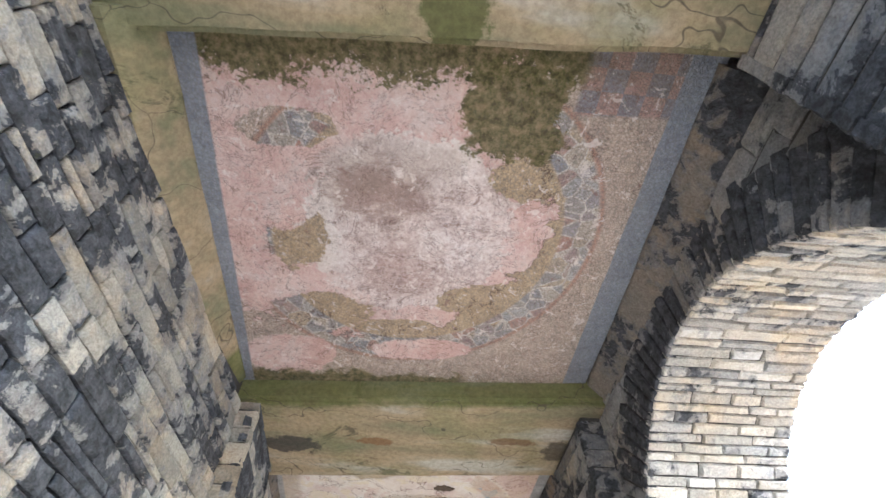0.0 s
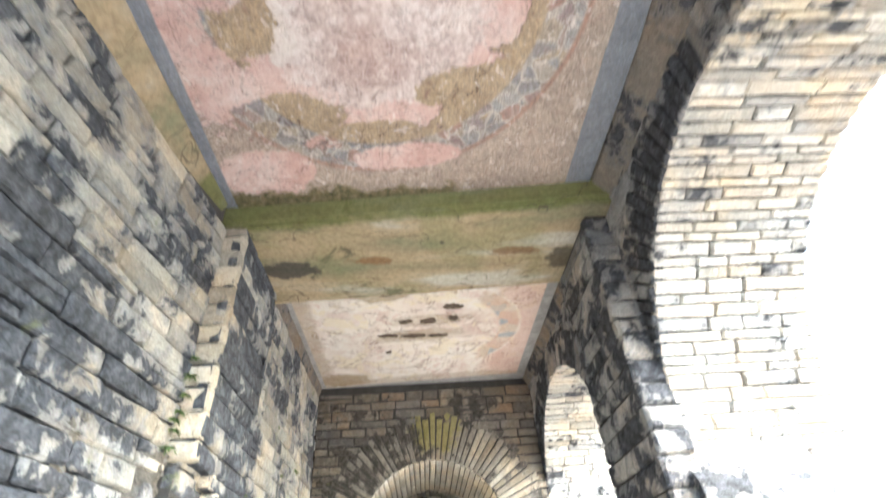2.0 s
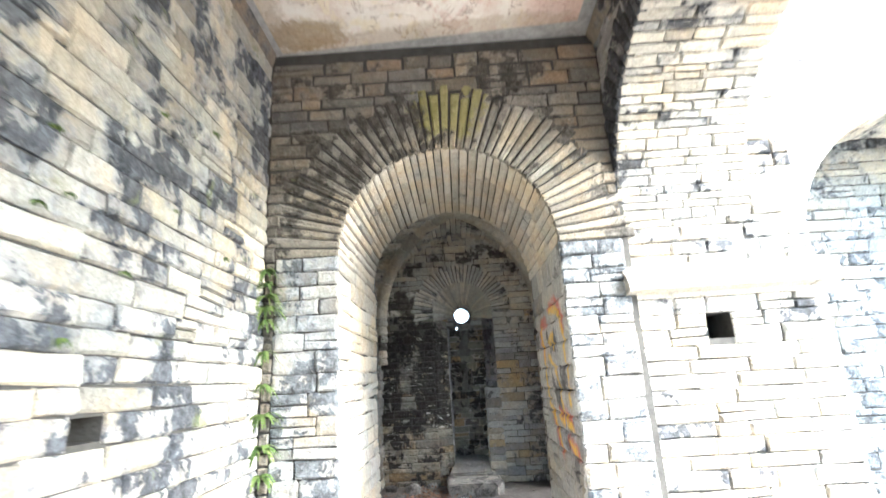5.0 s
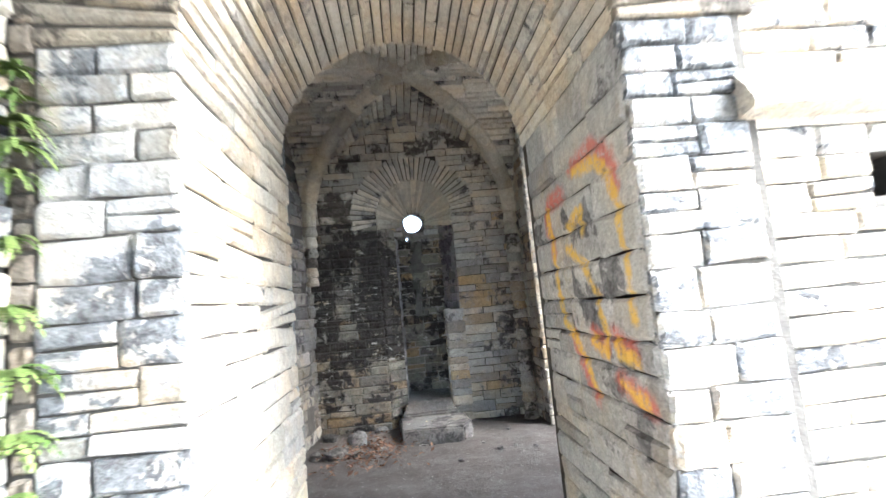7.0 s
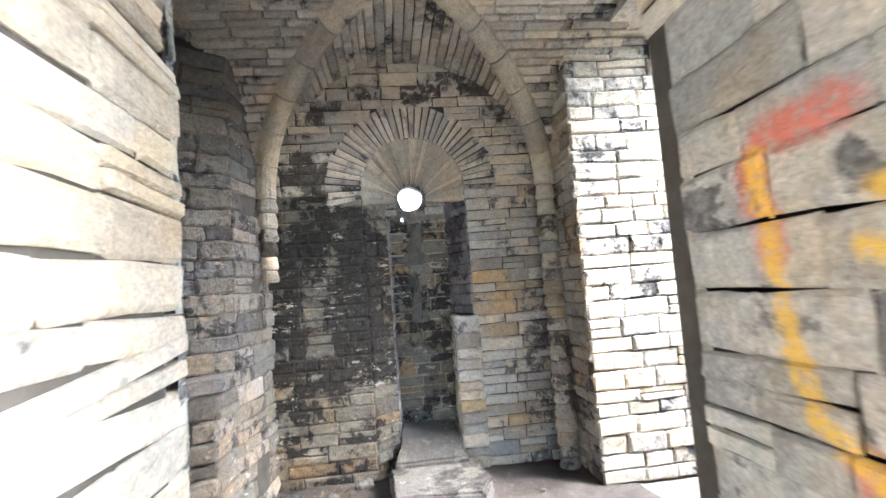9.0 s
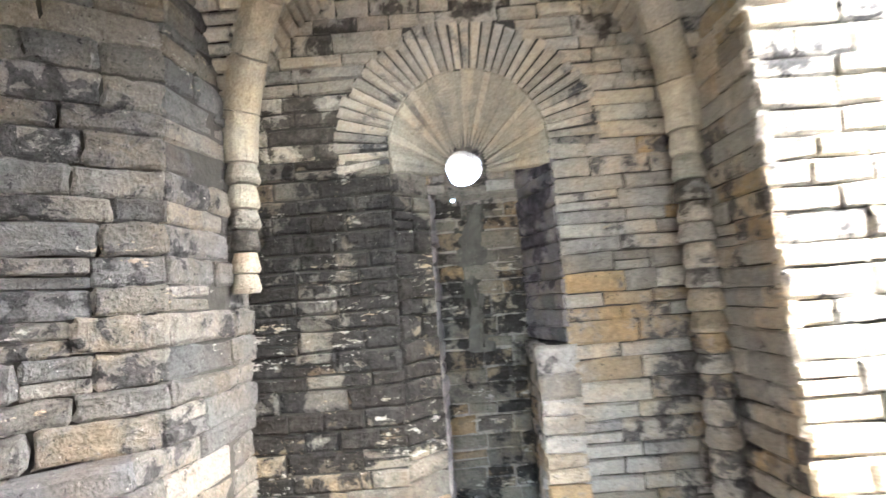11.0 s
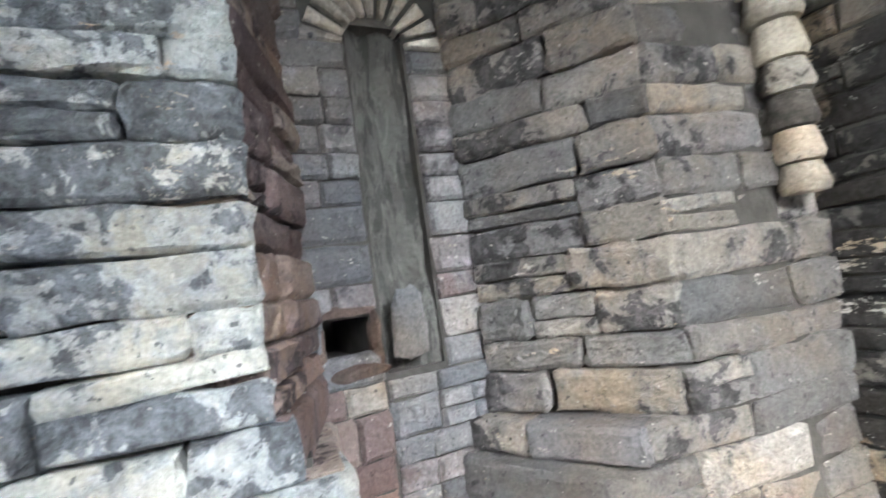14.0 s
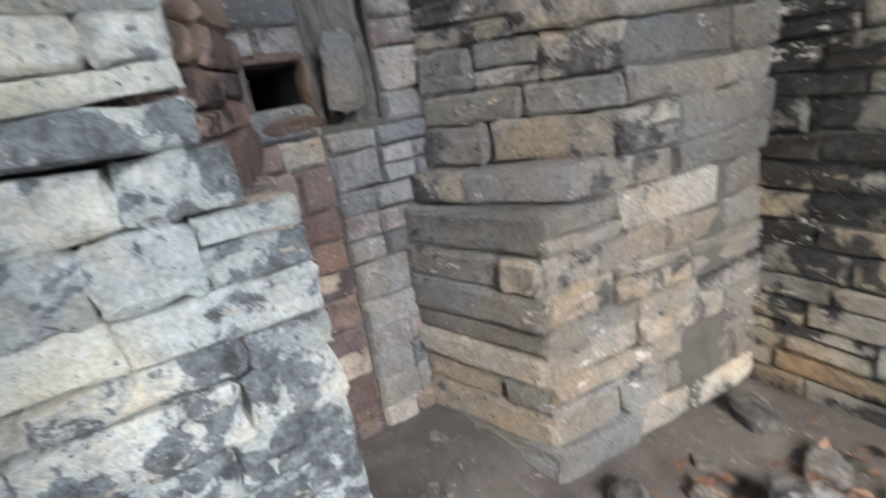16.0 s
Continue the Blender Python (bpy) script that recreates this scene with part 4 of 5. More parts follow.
def gouge(cx, cy, rx, ry, seed):
    """A broken hollow in the plaster: a ragged low rim round a rough floor."""
    rng = random.Random(seed)
    bm = bmesh.new()
    n = 16
    loops = []
    wob = [rng.uniform(0.75, 1.2) for k in range(n)]
    for k, z in ((1.0, 0.001), (0.92, -0.010), (0.6, -0.012), (0.3, -0.006)):
        loops.append([bm.verts.new((cx + rx * k * w * math.cos(2 * math.pi * e / n), cy + ry * k * w * math.sin(2 * math.pi * e / n), CEIL + z + rng.uniform(-0.005, 0.004))) for e, w in enumerate(wob)])
    for r0, r1 in zip(loops, loops[1:]):
        for e in range(n):
            bm.faces.new((r0[e], r0[(e + 1) % n], r1[(e + 1) % n], r1[e]))
    bm.faces.new(loops[-1])
    bmesh.ops.recalc_face_normals(bm, faces=bm.faces)
    return mesh_object("gouge", bm, M_CORE, ceiling_2)


for k, (cx, cy, rx, ry) in enumerate(((-0.43, 4.95, 0.07, 0.035), (-0.217, 4.95, 0.075, 0.05), (0.0, 4.71, 0.085, 0.05), (0.014, 4.92, 0.05, 0.05), (-0.60, 5.20, 0.11, 0.028),
                                      (-0.36, 5.23, 0.13, 0.035), (-0.12, 5.24, 0.10, 0.03), (-0.62, 4.44, 0.16, 0.07), (-0.62, 5.55, 0.03, 0.02))):
    gouge(cx, cy, rx, ry, 300 + k)


def impost(name, y, x0, x1, z0, z1, out, label):
    """A moulded springing course on a jamb that faces south."""
    bm = bmesh.new()
    prof = [(0.03, z0), (-0.010, z0), (-0.016, z0 + 0.03), (-out, z0 + 0.05), (-out, z0 + 0.075), (-out * 0.75, z1 - 0.09), (-out * 0.35, z1 - 0.03), (-0.012, z1), (0.03, z1)]
    n = 20
    rows = []
    for k in range(n + 1):
        x = x0 + (x1 - x0) * k / n
        rows.append([bm.verts.new((x, y + a + 0.006 * noise.noise((x * 9, a * 30, z * 9)), z + 0.004 * noise.noise((x * 11, z * 20, 3)))) for a, z in prof])
    m = len(prof)
    for r0, r1 in zip(rows, rows[1:]):
        for e in range(m):
            bm.faces.new((r0[e], r0[(e + 1) % m], r1[(e + 1) % m], r1[e]))
    bm.faces.new(rows[0])
    bm.faces.new(rows[-1][::-1])
    bmesh.ops.recalc_face_normals(bm, faces=bm.faces)
    return setting(mesh_object(name, bm, M_SOFFIT), label, "cornice")


impost("trim_impost_1", A1_C + A1_R, 0.91, EAST_OUT + 0.05, 1.84, 2.10, 0.11, "moulded pale stone impost at the arch's springing")
impost("trim_impost_2", A2_C + A2_R, 0.90, 2.24, 1.82, 2.04, 0.12, "moulded pale stone impost on the far jamb")

M_RUBBLE = stone("rubble", [(0.18, 0.17, 0.145), (0.24, 0.22, 0.185)], stain=0.44, crust=3.4, moss=0.40, dark=(0.075, 0.075, 0.072), speck=0.8)
# rough core laid bare under the broken pilaster
bm = bmesh.new()
n1, n2 = 70, 130


def core_x(y, z):
    lump = noise.fractal((3.0, y * 4.2, z * 5.0), 0.8, 2.1, 6)
    return WEST - 0.055 - 0.07 * blend(3.45 - y, 0.0, 0.6) + 0.055 * lump + 0.03 * max(noise.noise((8.0, y * 11.0, z * 15.0)), -0.2)


grid = [[bm.verts.new((core_x(y, z), y, z)) for z in (2.27 * j / n2 for j in range(n2 + 1))] for y in (2.72 + 1.34 * i / n1 for i in range(n1 + 1))]
for i in range(n1):
    for j in range(n2):
        bm.faces.new((grid[i][j], grid[i + 1][j], grid[i + 1][j + 1], grid[i][j + 1]))
wall_core = setting(mesh_object("wall_core", bm, M_RUBBLE), "bare rubble core of the wall with crumbling mortar")

# ---- inner chamber ----
def folded(material, low, high, z0, z1, swap, high_c=(0.08, 0.15), long=(0.18, 0.46), seed=1, joint=0.004):
    """Courses along a folded plan line that passes from low to high between the heights swap."""
    rng, tall = random.Random(seed), random.Random(len(low) + 3)
    kinds, out, at = unit_stones(material, 0.16), [], z0
    while at < z1 - 0.04:
        h = min(tall.uniform(*high_c), z1 - at)
        k = blend(at + h / 2, *swap)
        line = [Vector((a[0] + (b[0] - a[0]) * k, a[1] + (b[1] - a[1]) * k, 0)) for a, b in zip(low, high)]
        for a, b in zip(line, line[1:]):
            run = (b - a).length
            u = (b - a).normalized()
            n = Vector((u.y, -u.x, 0))
            p = 0.0
            while p < run - 0.02:
                w = rng.uniform(*long)
                if run - p - w < long[0] * 0.7:
                    w = run - p
                cut = rng.uniform(0.35, 0.65)
                rows = [(0, cut), (cut, 1)] if rng.random() < 0.24 and h > 0.10 else [(0, 1)]
                for lo, hi in rows:
                    hh = h * (hi - lo)
                    me = rng.choice(kinds[0 if w / hh < 1.8 else 1 if w / hh < 3.2 else 2])
                    o = a + u * (p + w / 2) + Z * (at + lo * h + 0.002) + n * rng.uniform(-0.016, 0.014)
                    out.append((me, basis(o, u, n, Z, w - joint, hh - joint) @ Matrix.Rotation(rng.uniform(-0.014, 0.014), 4, "Y")))
                p += w
        at += h
    return out


bm = bmesh.new()
prism(bm, [(-2.6, 7.79), (-1.53, 7.79), (-1.53, 8.54), (-1.99, 8.82), (-2.6, 8.82)], (0, 0, 0), X, Y, Z, 4.2)
wall_chamber_west = setting(mesh_object("wall_chamber_west", bm, M_MORTAR), "wall of pale blue-grey coursed sandstone blocks")
bm = bmesh.new()
prism(bm, [(-2.0, 7.9), (-1.5, 7.9), (-1.5, 8.74), (-2.0, 8.82)], (0, 0, 0), X, Y, Z, 1.2)
mesh_object("core", bm, M_MORTAR, wall_chamber_west)
lay(folded(M_BLUE, [(-1.45, 7.9), (-1.415, 8.815)], [(-1.45, 7.9), (-1.425, 8.675)], 0.02, 3.2, (1.21, 1.25), seed=41), wall_chamber_west, M_BLUE)
lay(folded(M_RED, [(-1.44, 8.80), (-1.93, 8.88)], [(-1.45, 8.665), (-1.93, 8.87)], 0.02, 3.2, (1.21, 1.25), seed=42), wall_chamber_west, M_RED)
lay(courses(M_BLUE, (DOOR_C - DOOR_R, 7.9, 0), -X, Z, Y, 0, 0.5, 0.02, 3.0, seed=43), wall_chamber_west, M_BLUE)

# deep niche: a rendered groove with a small arched head and a putlog hole
bm = bmesh.new()
for y0, y1, z0, z1 in ((8.70, 8.88, 0, 4.2), (8.88, 9.03, 0, 1.31), (8.88, 9.03, 1.45, 4.2), (9.03, 9.55, 0, 4.2)):
    box(bm, -2.45, -2.06, y0, y1, z0, z1)
box(bm, -2.6, -2.45, 8.70, 9.55, 0, 4.2)
for y0, y1, z0, z1 in ((8.70, 8.88, 0, 4.2), (8.88, 9.03, 0, 1.31), (8.88, 9.03, 1.45, 4.2), (9.03, 9.07, 0, 4.2), (9.07, 9.27, 0, 1.26), (9.07, 9.27, 2.42, 4.2), (9.27, 9.55, 0, 4.2)):
    box(bm, -2.06, -1.935, y0, y1, z0, z1)
wall_niche = setting(mesh_object("wall_niche", bm, M_MORTAR), "back of a deep niche of grey and reddish blocks with a putlog hole")


def niche_spans(v):
    if 1.31 < v < 1.45:
        return [(8.78, 8.88), (9.28, 9.5)]
    if 1.26 < v < 2.36:
        return [(8.78, 9.06), (9.28, 9.5)]
    if v < 2.58 and v > 1.3:
        return [(8.78, 8.93), (9.42, 9.5)]
    return [(8.78, 9.5)]


lay(courses(M_NICHE, (-1.92, 0, 0), Y, Z, X, 8.78, 9.5, 1.24, 3.0, high=(0.08, 0.13), long=(0.13, 0.24), spans=niche_spans, seed=44), wall_niche, M_NICHE)
lay(courses(M_RED, (-1.92, 0, 0), Y, Z, X, 8.78, 9.06, 0.02, 1.24, high=(0.08, 0.14), long=(0.10, 0.17), seed=46), wall_niche, M_RED)
lay(courses(M_NICHE, (-1.92, 0, 0), Y, Z, X, 9.06, 9.5, 0.02, 1.24, high=(0.08, 0.14), long=(0.12, 0.22), seed=47), wall_niche, M_NICHE)
lay(voussoirs(M_VAULT, (-1.92, 9.17, 2.34), Y, Z, X, 0.11, 0.25, 11, seed=49, gap=0.018), wall_niche, M_VAULT, "voussoir")
bm = bmesh.new()
n1, n2 = 8, 40
grid = []
for i in range(n1 + 1):
    row = []
    for j in range(n2 + 1):
        y, z = 9.05 + 0.24 * i / n1, 1.2 + 1.26 * j / n2
        row.append(bm.verts.new((-1.965 - 0.035 * math.sin(math.pi * i / n1) + 0.05 * noise.fractal((1.5, y * 16, z * 4), 0.8, 2.1, 5), y, z)))
    grid.append(row)
for i in range(n1):
    for j in range(n2):
        f = bm.faces.new((grid[i][j], grid[i + 1][j], grid[i + 1][j + 1], grid[i][j + 1]))
        f.smooth = True


def render_material():
    g = Graph("old_render", 0.94)
    c = g.ramp(g.noise(7.0, 7.0, 0.7, distort=0.5), [(0.03, 0.03, 0.027), (0.12, 0.12, 0.108), (0.25, 0.245, 0.222)])
    tall = g.node("ShaderNodeMapping")
    tall.inputs["Scale"].default_value = (1.0, 2.6, 0.5)
    g.put(tall.inputs["Vector"], g.pos)
    c = g.mix(g.step(g.noise(7.0, 7.0, 0.7, tall.outputs[0], 0.6), 0.51, 0.54, 0.0, 0.8), c, (0.055, 0.055, 0.05))
    c = g.mix(g.step(g.noise(9.0, 7.0, 0.7, tall.outputs[0], 0.3), 0.44, 0.40, 0.0, 0.4), c, (0.24, 0.243, 0.215))
    return g.done(c, g.noise(18.0, 7.0, 0.72), 1.0, 0.03)


M_RENDER = render_material()
mesh_object("groove", bm, M_RENDER, wall_niche, "grey cement render smeared down the groove")

bm = bmesh.new()
prism(bm, [(-2.6, 9.45), (-1.88, 9.45), (-1.39, 9.80), (-1.33, 10.15), (-1.33, 10.6), (-2.6, 10.6)], (0, 0, 0), X, Y, Z, 4.2)
pier_inner = setting(mesh_object("pier_inner", bm, M_MORTAR), "rough pier of brown-grey stone blocks in the corner", "pier")
lay(folded(M_INNER, [(-1.92, 9.25), (-1.41, 9.42), (-1.30, BACK)], [(-1.90, 9.40), (-1.37, 9.76), (-1.29, BACK)], 0.02, 3.2, (0.85, 1.2), seed=45), pier_inner, M_INNER)
bm = bmesh.new()
prism(bm, [(-2.0, 9.33), (-1.49, 9.50), (-1.41, 10.1), (-2.0, 10.1)], (0, 0, 0), X, Y, Z, 0.95)
mesh_object("core", bm, M_MORTAR, pier_inner)

# back wall with the splayed window niche
N_C, N_S, N_R = -0.11, 2.34, 0.43
bm = bmesh.new()
prism(bm, arch_outline(-2.6, 4.6, 0, 4.2, N_C, N_S, N_R), (0, BACK + 0.012, 0), X, Z, Y, 0.45)
wall_back = setting(mesh_object("wall_back", bm, M_MORTAR), "sooty back wall of dark coursed stone with a splayed window niche")
lay(courses(M_BACK_TOP, (0, BACK, 0), X, Z, -Y, -1.4, 1.1, 2.32, 3.5, high=(0.07, 0.12), long=(0.16, 0.4),
            spans=lambda v: opening_spans(-1.4, 1.1, N_C, N_S, 0.70 if v > N_S else N_R)(v), seed=50), wall_back, M_BACK_TOP)
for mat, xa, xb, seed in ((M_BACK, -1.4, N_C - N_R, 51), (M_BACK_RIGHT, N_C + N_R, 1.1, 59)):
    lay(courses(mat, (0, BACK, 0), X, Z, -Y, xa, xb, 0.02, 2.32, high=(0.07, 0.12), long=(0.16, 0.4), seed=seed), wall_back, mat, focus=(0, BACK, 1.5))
lay(voussoirs(M_VAULT, (N_C, BACK, N_S), X, Z, -Y, N_R, 0.72, 38, -10, 190, seed=52, uneven=0.08, gap=0.010), wall_back, M_VAULT, "voussoir")
cone = []
for me, m in voussoirs(M_RIB, (N_C, BACK, N_S), X, Z, -Y, 0.12, 0.645, 28, -15, 195, seed=53, gap=0.009):
    o = m.translation - Vector((N_C, BACK, N_S))
    d = Vector((o.x, 0, o.z)).normalized()
    side = Vector((-d.z, 0, d.x))
    up = (d * 0.30 - Y * 0.43).normalized()
    nn = (-d * 0.43 - Y * 0.30).normalized()
    cone.append((me, basis(Vector((N_C, BACK + 0.43, N_S)) + d * 0.13 + nn * (0.012 * math.sin(len(cone) * 2.3)), up.cross(nn), nn, up)))
lay(cone, wall_back, M_RIB, "voussoir")
bm = bmesh.new()
cx, cz, rr = -0.12, 2.34, 0.112
n = 72
rim = [(cx + rr * (1 + 0.04 * math.sin(3 * a + 1) + 0.02 * math.sin(5 * a)) * math.cos(a), cz + rr * (1 + 0.04 * math.sin(3 * a + 1) + 0.02 * math.sin(5 * a)) * math.sin(a)) for a in (2 * math.pi * k / n for k in range(n))]
rect = []
for k in range(n):
    a = 2 * math.pi * k / n
    c, s = math.cos(a), math.sin(a)
    k2 = min((0.7 / abs(c)) if abs(c) > 1e-6 else 99, ((1.0 if s > 0 else 0.17) / abs(s)) if abs(s) > 1e-6 else 99)
    rect.append((cx + c * k2, cz + s * k2))
f0 = [bm.verts.new((p, BACK + 0.46, q)) for p, q in rim]
f1 = [bm.verts.new((p, BACK + 0.46, q)) for p, q in rect]
b0 = [bm.verts.new((p, BACK + 0.58, q)) for p, q in rim]
b1 = [bm.verts.new((p, BACK + 0.58, q)) for p, q in rect]
for k in range(n):
    j = (k + 1) % n
    bm.faces.new((f0[k], f0[j], f1[j], f1[k]))
    bm.faces.new((b0[k], b1[k], b1[j], b0[j]))
    bm.faces.new((f0[k], b0[k], b0[j], f0[j]))
    bm.faces.new((f1[k], f1[j], b1[j], b1[k]))
bmesh.ops.recalc_face_normals(bm, faces=bm.faces)
for x0, x1, z0, z1 in ((-0.82, -0.216, 2.13, 2.17), (-0.192, 0.58, 2.13, 2.17), (-0.82, 0.58, 0.0, 2.13)):
    box(bm, x0, x1, BACK + 0.46, BACK + 0.7, z0, z1)
setting(mesh_object("window_1", bm, M_INNER), "rough round hole of a window in the niche's back", "window")


def jamb(p, q, material, z0, z1, seed):
    """Courses on an upright face from p to q, seen with p on the viewer's left."""
    p, q = Vector((*p, 0)), Vector((*q, 0))
    u = (q - p).normalized()
    lay(courses(material, p, u, Z, Vector((u.y, -u.x, 0)), 0, (q - p).length, z0, z1, high=(0.07, 0.13), long=(0.13, 0.28), seed=seed), wall_back, material)


SLOT_L, SLOT_R, LEDGE = -0.345, 0.14, 1.26
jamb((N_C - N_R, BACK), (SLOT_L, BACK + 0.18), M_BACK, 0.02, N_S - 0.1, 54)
jamb((SLOT_L, BACK + 0.18), (SLOT_L + 0.02, BACK + 0.46), M_JAMB_SOOT, 0.28, N_S - 0.2, 58)
jamb((SLOT_R + 0.05, BACK + 0.46), (N_C + N_R, BACK), M_JAMB_SOOT, LEDGE, N_S, 55)
jamb((SLOT_R + 0.03, BACK + 0.46), (SLOT_R, BACK + 0.02), M_BACK_RIGHT, 0.02, LEDGE, 60)
jamb((SLOT_R, BACK - 0.015), (N_C + N_R + 0.04, BACK - 0.012), M_BACK_RIGHT, 0.02, LEDGE, 61)
bm = bmesh.new()
box(bm, SLOT_R + 0.02, N_C + N_R + 0.02, BACK + 0.01, BACK + 0.46, 0, LEDGE - 0.01)
box(bm, -0.55, SLOT_L - 0.008, BACK + 0.175, BACK + 0.46, 0, N_S - 0.2)
mesh_object("core", bm, M_MORTAR, wall_back)
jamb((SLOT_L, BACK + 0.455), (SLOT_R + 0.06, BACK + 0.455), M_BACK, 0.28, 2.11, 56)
lay(courses(M_BACK_RIGHT, (0, BACK + 0.455, 0), X, Z, -Y, -0.5, 0.32, 2.18, 2.34, high=(0.06, 0.085), long=(0.10, 0.2), seed=63,
            spans=lambda v: [(-0.5, -0.245), (0.005, 0.32)]), wall_back, M_BACK_RIGHT)
streak_bm = bmesh.new()
grid = [[streak_bm.verts.new((x + 0.03 * noise.noise((0.0, z * 3.0, 9.0)), BACK + 0.435 + 0.03 * noise.fractal((x * 9, 4.0, z * 4), 0.8, 2.1, 4) + 0.03 * abs(x + 0.11) / 0.1, z)) for z in (1.2 + 0.9 * j / 36 for j in range(37))] for x in (-0.21 + 0.2 * i / 8 for i in range(9))]
for i in range(8):
    for j in range(36):
        streak_bm.faces.new((grid[i][j], grid[i + 1][j], grid[i + 1][j + 1], grid[i][j + 1])).smooth = True
mesh_object("render_streak", streak_bm, M_RENDER, wall_back, "grey cement render smeared below the window hole")

# vault of the chamber
V_C, V_Y, V_S, V_AX, V_AY, V_TOP = -0.15, 9.08, 2.28, 1.16, 1.2, 3.42
bm = bmesh.new()
g = 36
vs = []
for i in range(g + 1):
    for j in range(g + 1):
        x, y = -1.0 + 2.0 * i / g, -1.0 + 2.0 * j / g
        za, zb = math.sqrt(max(0, 1 - x * x)), math.sqrt(max(0, 1 - y * y))
        vs.append(bm.verts.new((V_C + x * V_AX, V_Y + y * V_AY, V_S + (V_TOP + 0.04 - V_S) * max(za, zb))))
for i in range(g):
    for j in range(g):
        k = i * (g + 1) + j
        bm.faces.new((vs[k], vs[k + 1], vs[k + g + 2], vs[k + g + 1]))
ceiling_vault = setting(mesh_object("ceiling_vault", bm, M_MORTAR), "groined vault of thin buff stone slabs over the chamber", "ceiling")
web = []
for sgn in (1, -1):
    web += barrel(M_VAULT, (V_C, 0, V_S), X, Z, Y, V_TOP - V_S, 0, 1, step=(0.05, 0.08), long=(0.2, 0.4), a0=8, a1=172, seed=57 + sgn,
                  ends=lambda a: (V_Y + V_AY * abs(math.cos(a)), BACK) if sgn > 0 else (7.75, V_Y - V_AY * abs(math.cos(a))))
    web += barrel(M_VAULT, (0, V_Y, V_S), Y, Z, X, V_TOP - V_S, 0, 1, step=(0.05, 0.08), long=(0.2, 0.4), a0=8, a1=172, seed=67 + sgn,
                  ends=lambda a: (V_C + V_AX * abs(math.cos(a)), 1.5) if sgn > 0 else (-1.9, V_C - V_AX * abs(math.cos(a))))
lay(web, ceiling_vault, M_VAULT, limit=0)
bm = bmesh.new()
box(bm, -2.6, 1.35, 7.7, 11.2, 4.0, 4.2)
setting(mesh_object("ceiling_chamber", bm, M_MORTAR), "stone slab above the chamber's vault", "ceiling")


def rib(sx, sy, seed):
    base = Vector((V_C + sx * (V_AX - 0.05), V_Y + sy * (V_AY - 0.04), V_S))
    top = Vector((V_C, V_Y, V_TOP))
    flat = Vector((top.x - base.x, top.y - base.y, 0))
    side = flat.normalized().cross(Z)
    holder = setting(new("rib", None), "smooth cream stone rib of the vault", "vault rib")
    holder.location = base
    n, sub = 7, 4
    for s in range(n):
        bm = bmesh.new()
        rings = []
        for q in range(sub + 1):
            a = (s + (0.015 if q == 0 else 0.985 if q == sub else q / sub)) / n * math.pi / 2
            p = base + flat * (1 - math.cos(a)) + Z * (V_TOP - V_S) * math.sin(a)
            tangent = (flat * math.sin(a) + Z * (V_TOP - V_S) * math.cos(a)).normalized()
            inner = side.cross(tangent).normalized()
            if inner.z > 0 or inner.dot(flat) < -0.99:
                inner = -inner
            ring = [bm.verts.new(p - base + side * (0.088 * math.cos(b)) + inner * (0.10 * math.sin(b) - 0.03)) for b in (math.pi * e / 8 for e in range(9))]
            ring += [bm.verts.new(p - base + side * k - inner * 0.12) for k in (-0.075, 0.075)]
            rings.append(ring)
        for r0, r1 in zip(rings, rings[1:]):
            for e in range(11):
                bm.faces.new((r0[e], r0[(e + 1) % 11], r1[(e + 1) % 11], r1[e]))
        bm.faces.new(rings[0])
        bm.faces.new(rings[-1][::-1])
        bmesh.ops.recalc_face_normals(bm, faces=bm.faces)
        part("rib_stone", bm, M_RIB, holder)
    rng = random.Random(seed)
    z = 0.0
    while z > (-0.62 if sx < 0 else -2.2):
        h = rng.uniform(0.09, 0.13)
        bm = bmesh.new()
        rad = rng.uniform(0.075, 0.09) * (1.0 + 0.35 * max(z, -0.65) if sx < 0 else 1.0)
        loops = []
        for zz, k in ((z - 0.004, 0.80), (z - 0.03, 0.90), (z - h + 0.025, 1.04), (z - h + 0.004, 0.92)):
            loops.append([bm.verts.new((rad * k * math.cos(a), rad * k * math.sin(a), zz)) for a in (2 * math.pi * e / 14 for e in range(14))])
        for r0, r1 in zip(loops, loops[1:]):
            for e in range(14):
                bm.faces.new((r0[e], r1[e], r1[(e + 1) % 14], r0[(e + 1) % 14]))
        bm.faces.new(loops[0])
        bm.faces.new(loops[-1][::-1])
        part("drum", bm, M_RIB if z > -0.15 else M_BACK_TOP if z > -0.4 else M_BACK_RIGHT, holder)
        z -= h


for sx, sy, seed in ((-1, 1, 61), (1, 1, 62), (-1, -1, 63), (1, -1, 64)):
    rib(sx, sy, seed)

# ---- side room east of the chamber and the corner pier ----
bm = bmesh.new()
x0, x1, y0 = DOOR_C + DOOR_R + 0.012, 2.150, A2_C + A2_R + 0.012
box(bm, x0, x1, y0 + 0.30, 7.668, 0, 4.4)
box(bm, x0, x1, y0, y0 + 0.30, 0, 1.55)
box(bm, x0, 1.39, y0, y0 + 0.30, 1.55, 1.71)
box(bm, 1.55, x1, y0, y0 + 0.30, 1.55, 1.71)
box(bm, x0, x1, y0, y0 + 0.30, 1.71, 1.88)
pier_corner = setting(mesh_object("pier_corner", bm, M_MORTAR), "massive corner pier of pale sandstone blocks", "pier")
lay(courses(M_SOFFIT, (0, 7.68, 0), -X, Z, Y, -2.16, -0.51, 0.02, 3.4, high=(0.09, 0.15), seed=71), pier_corner, M_SOFFIT)
bm = bmesh.new()
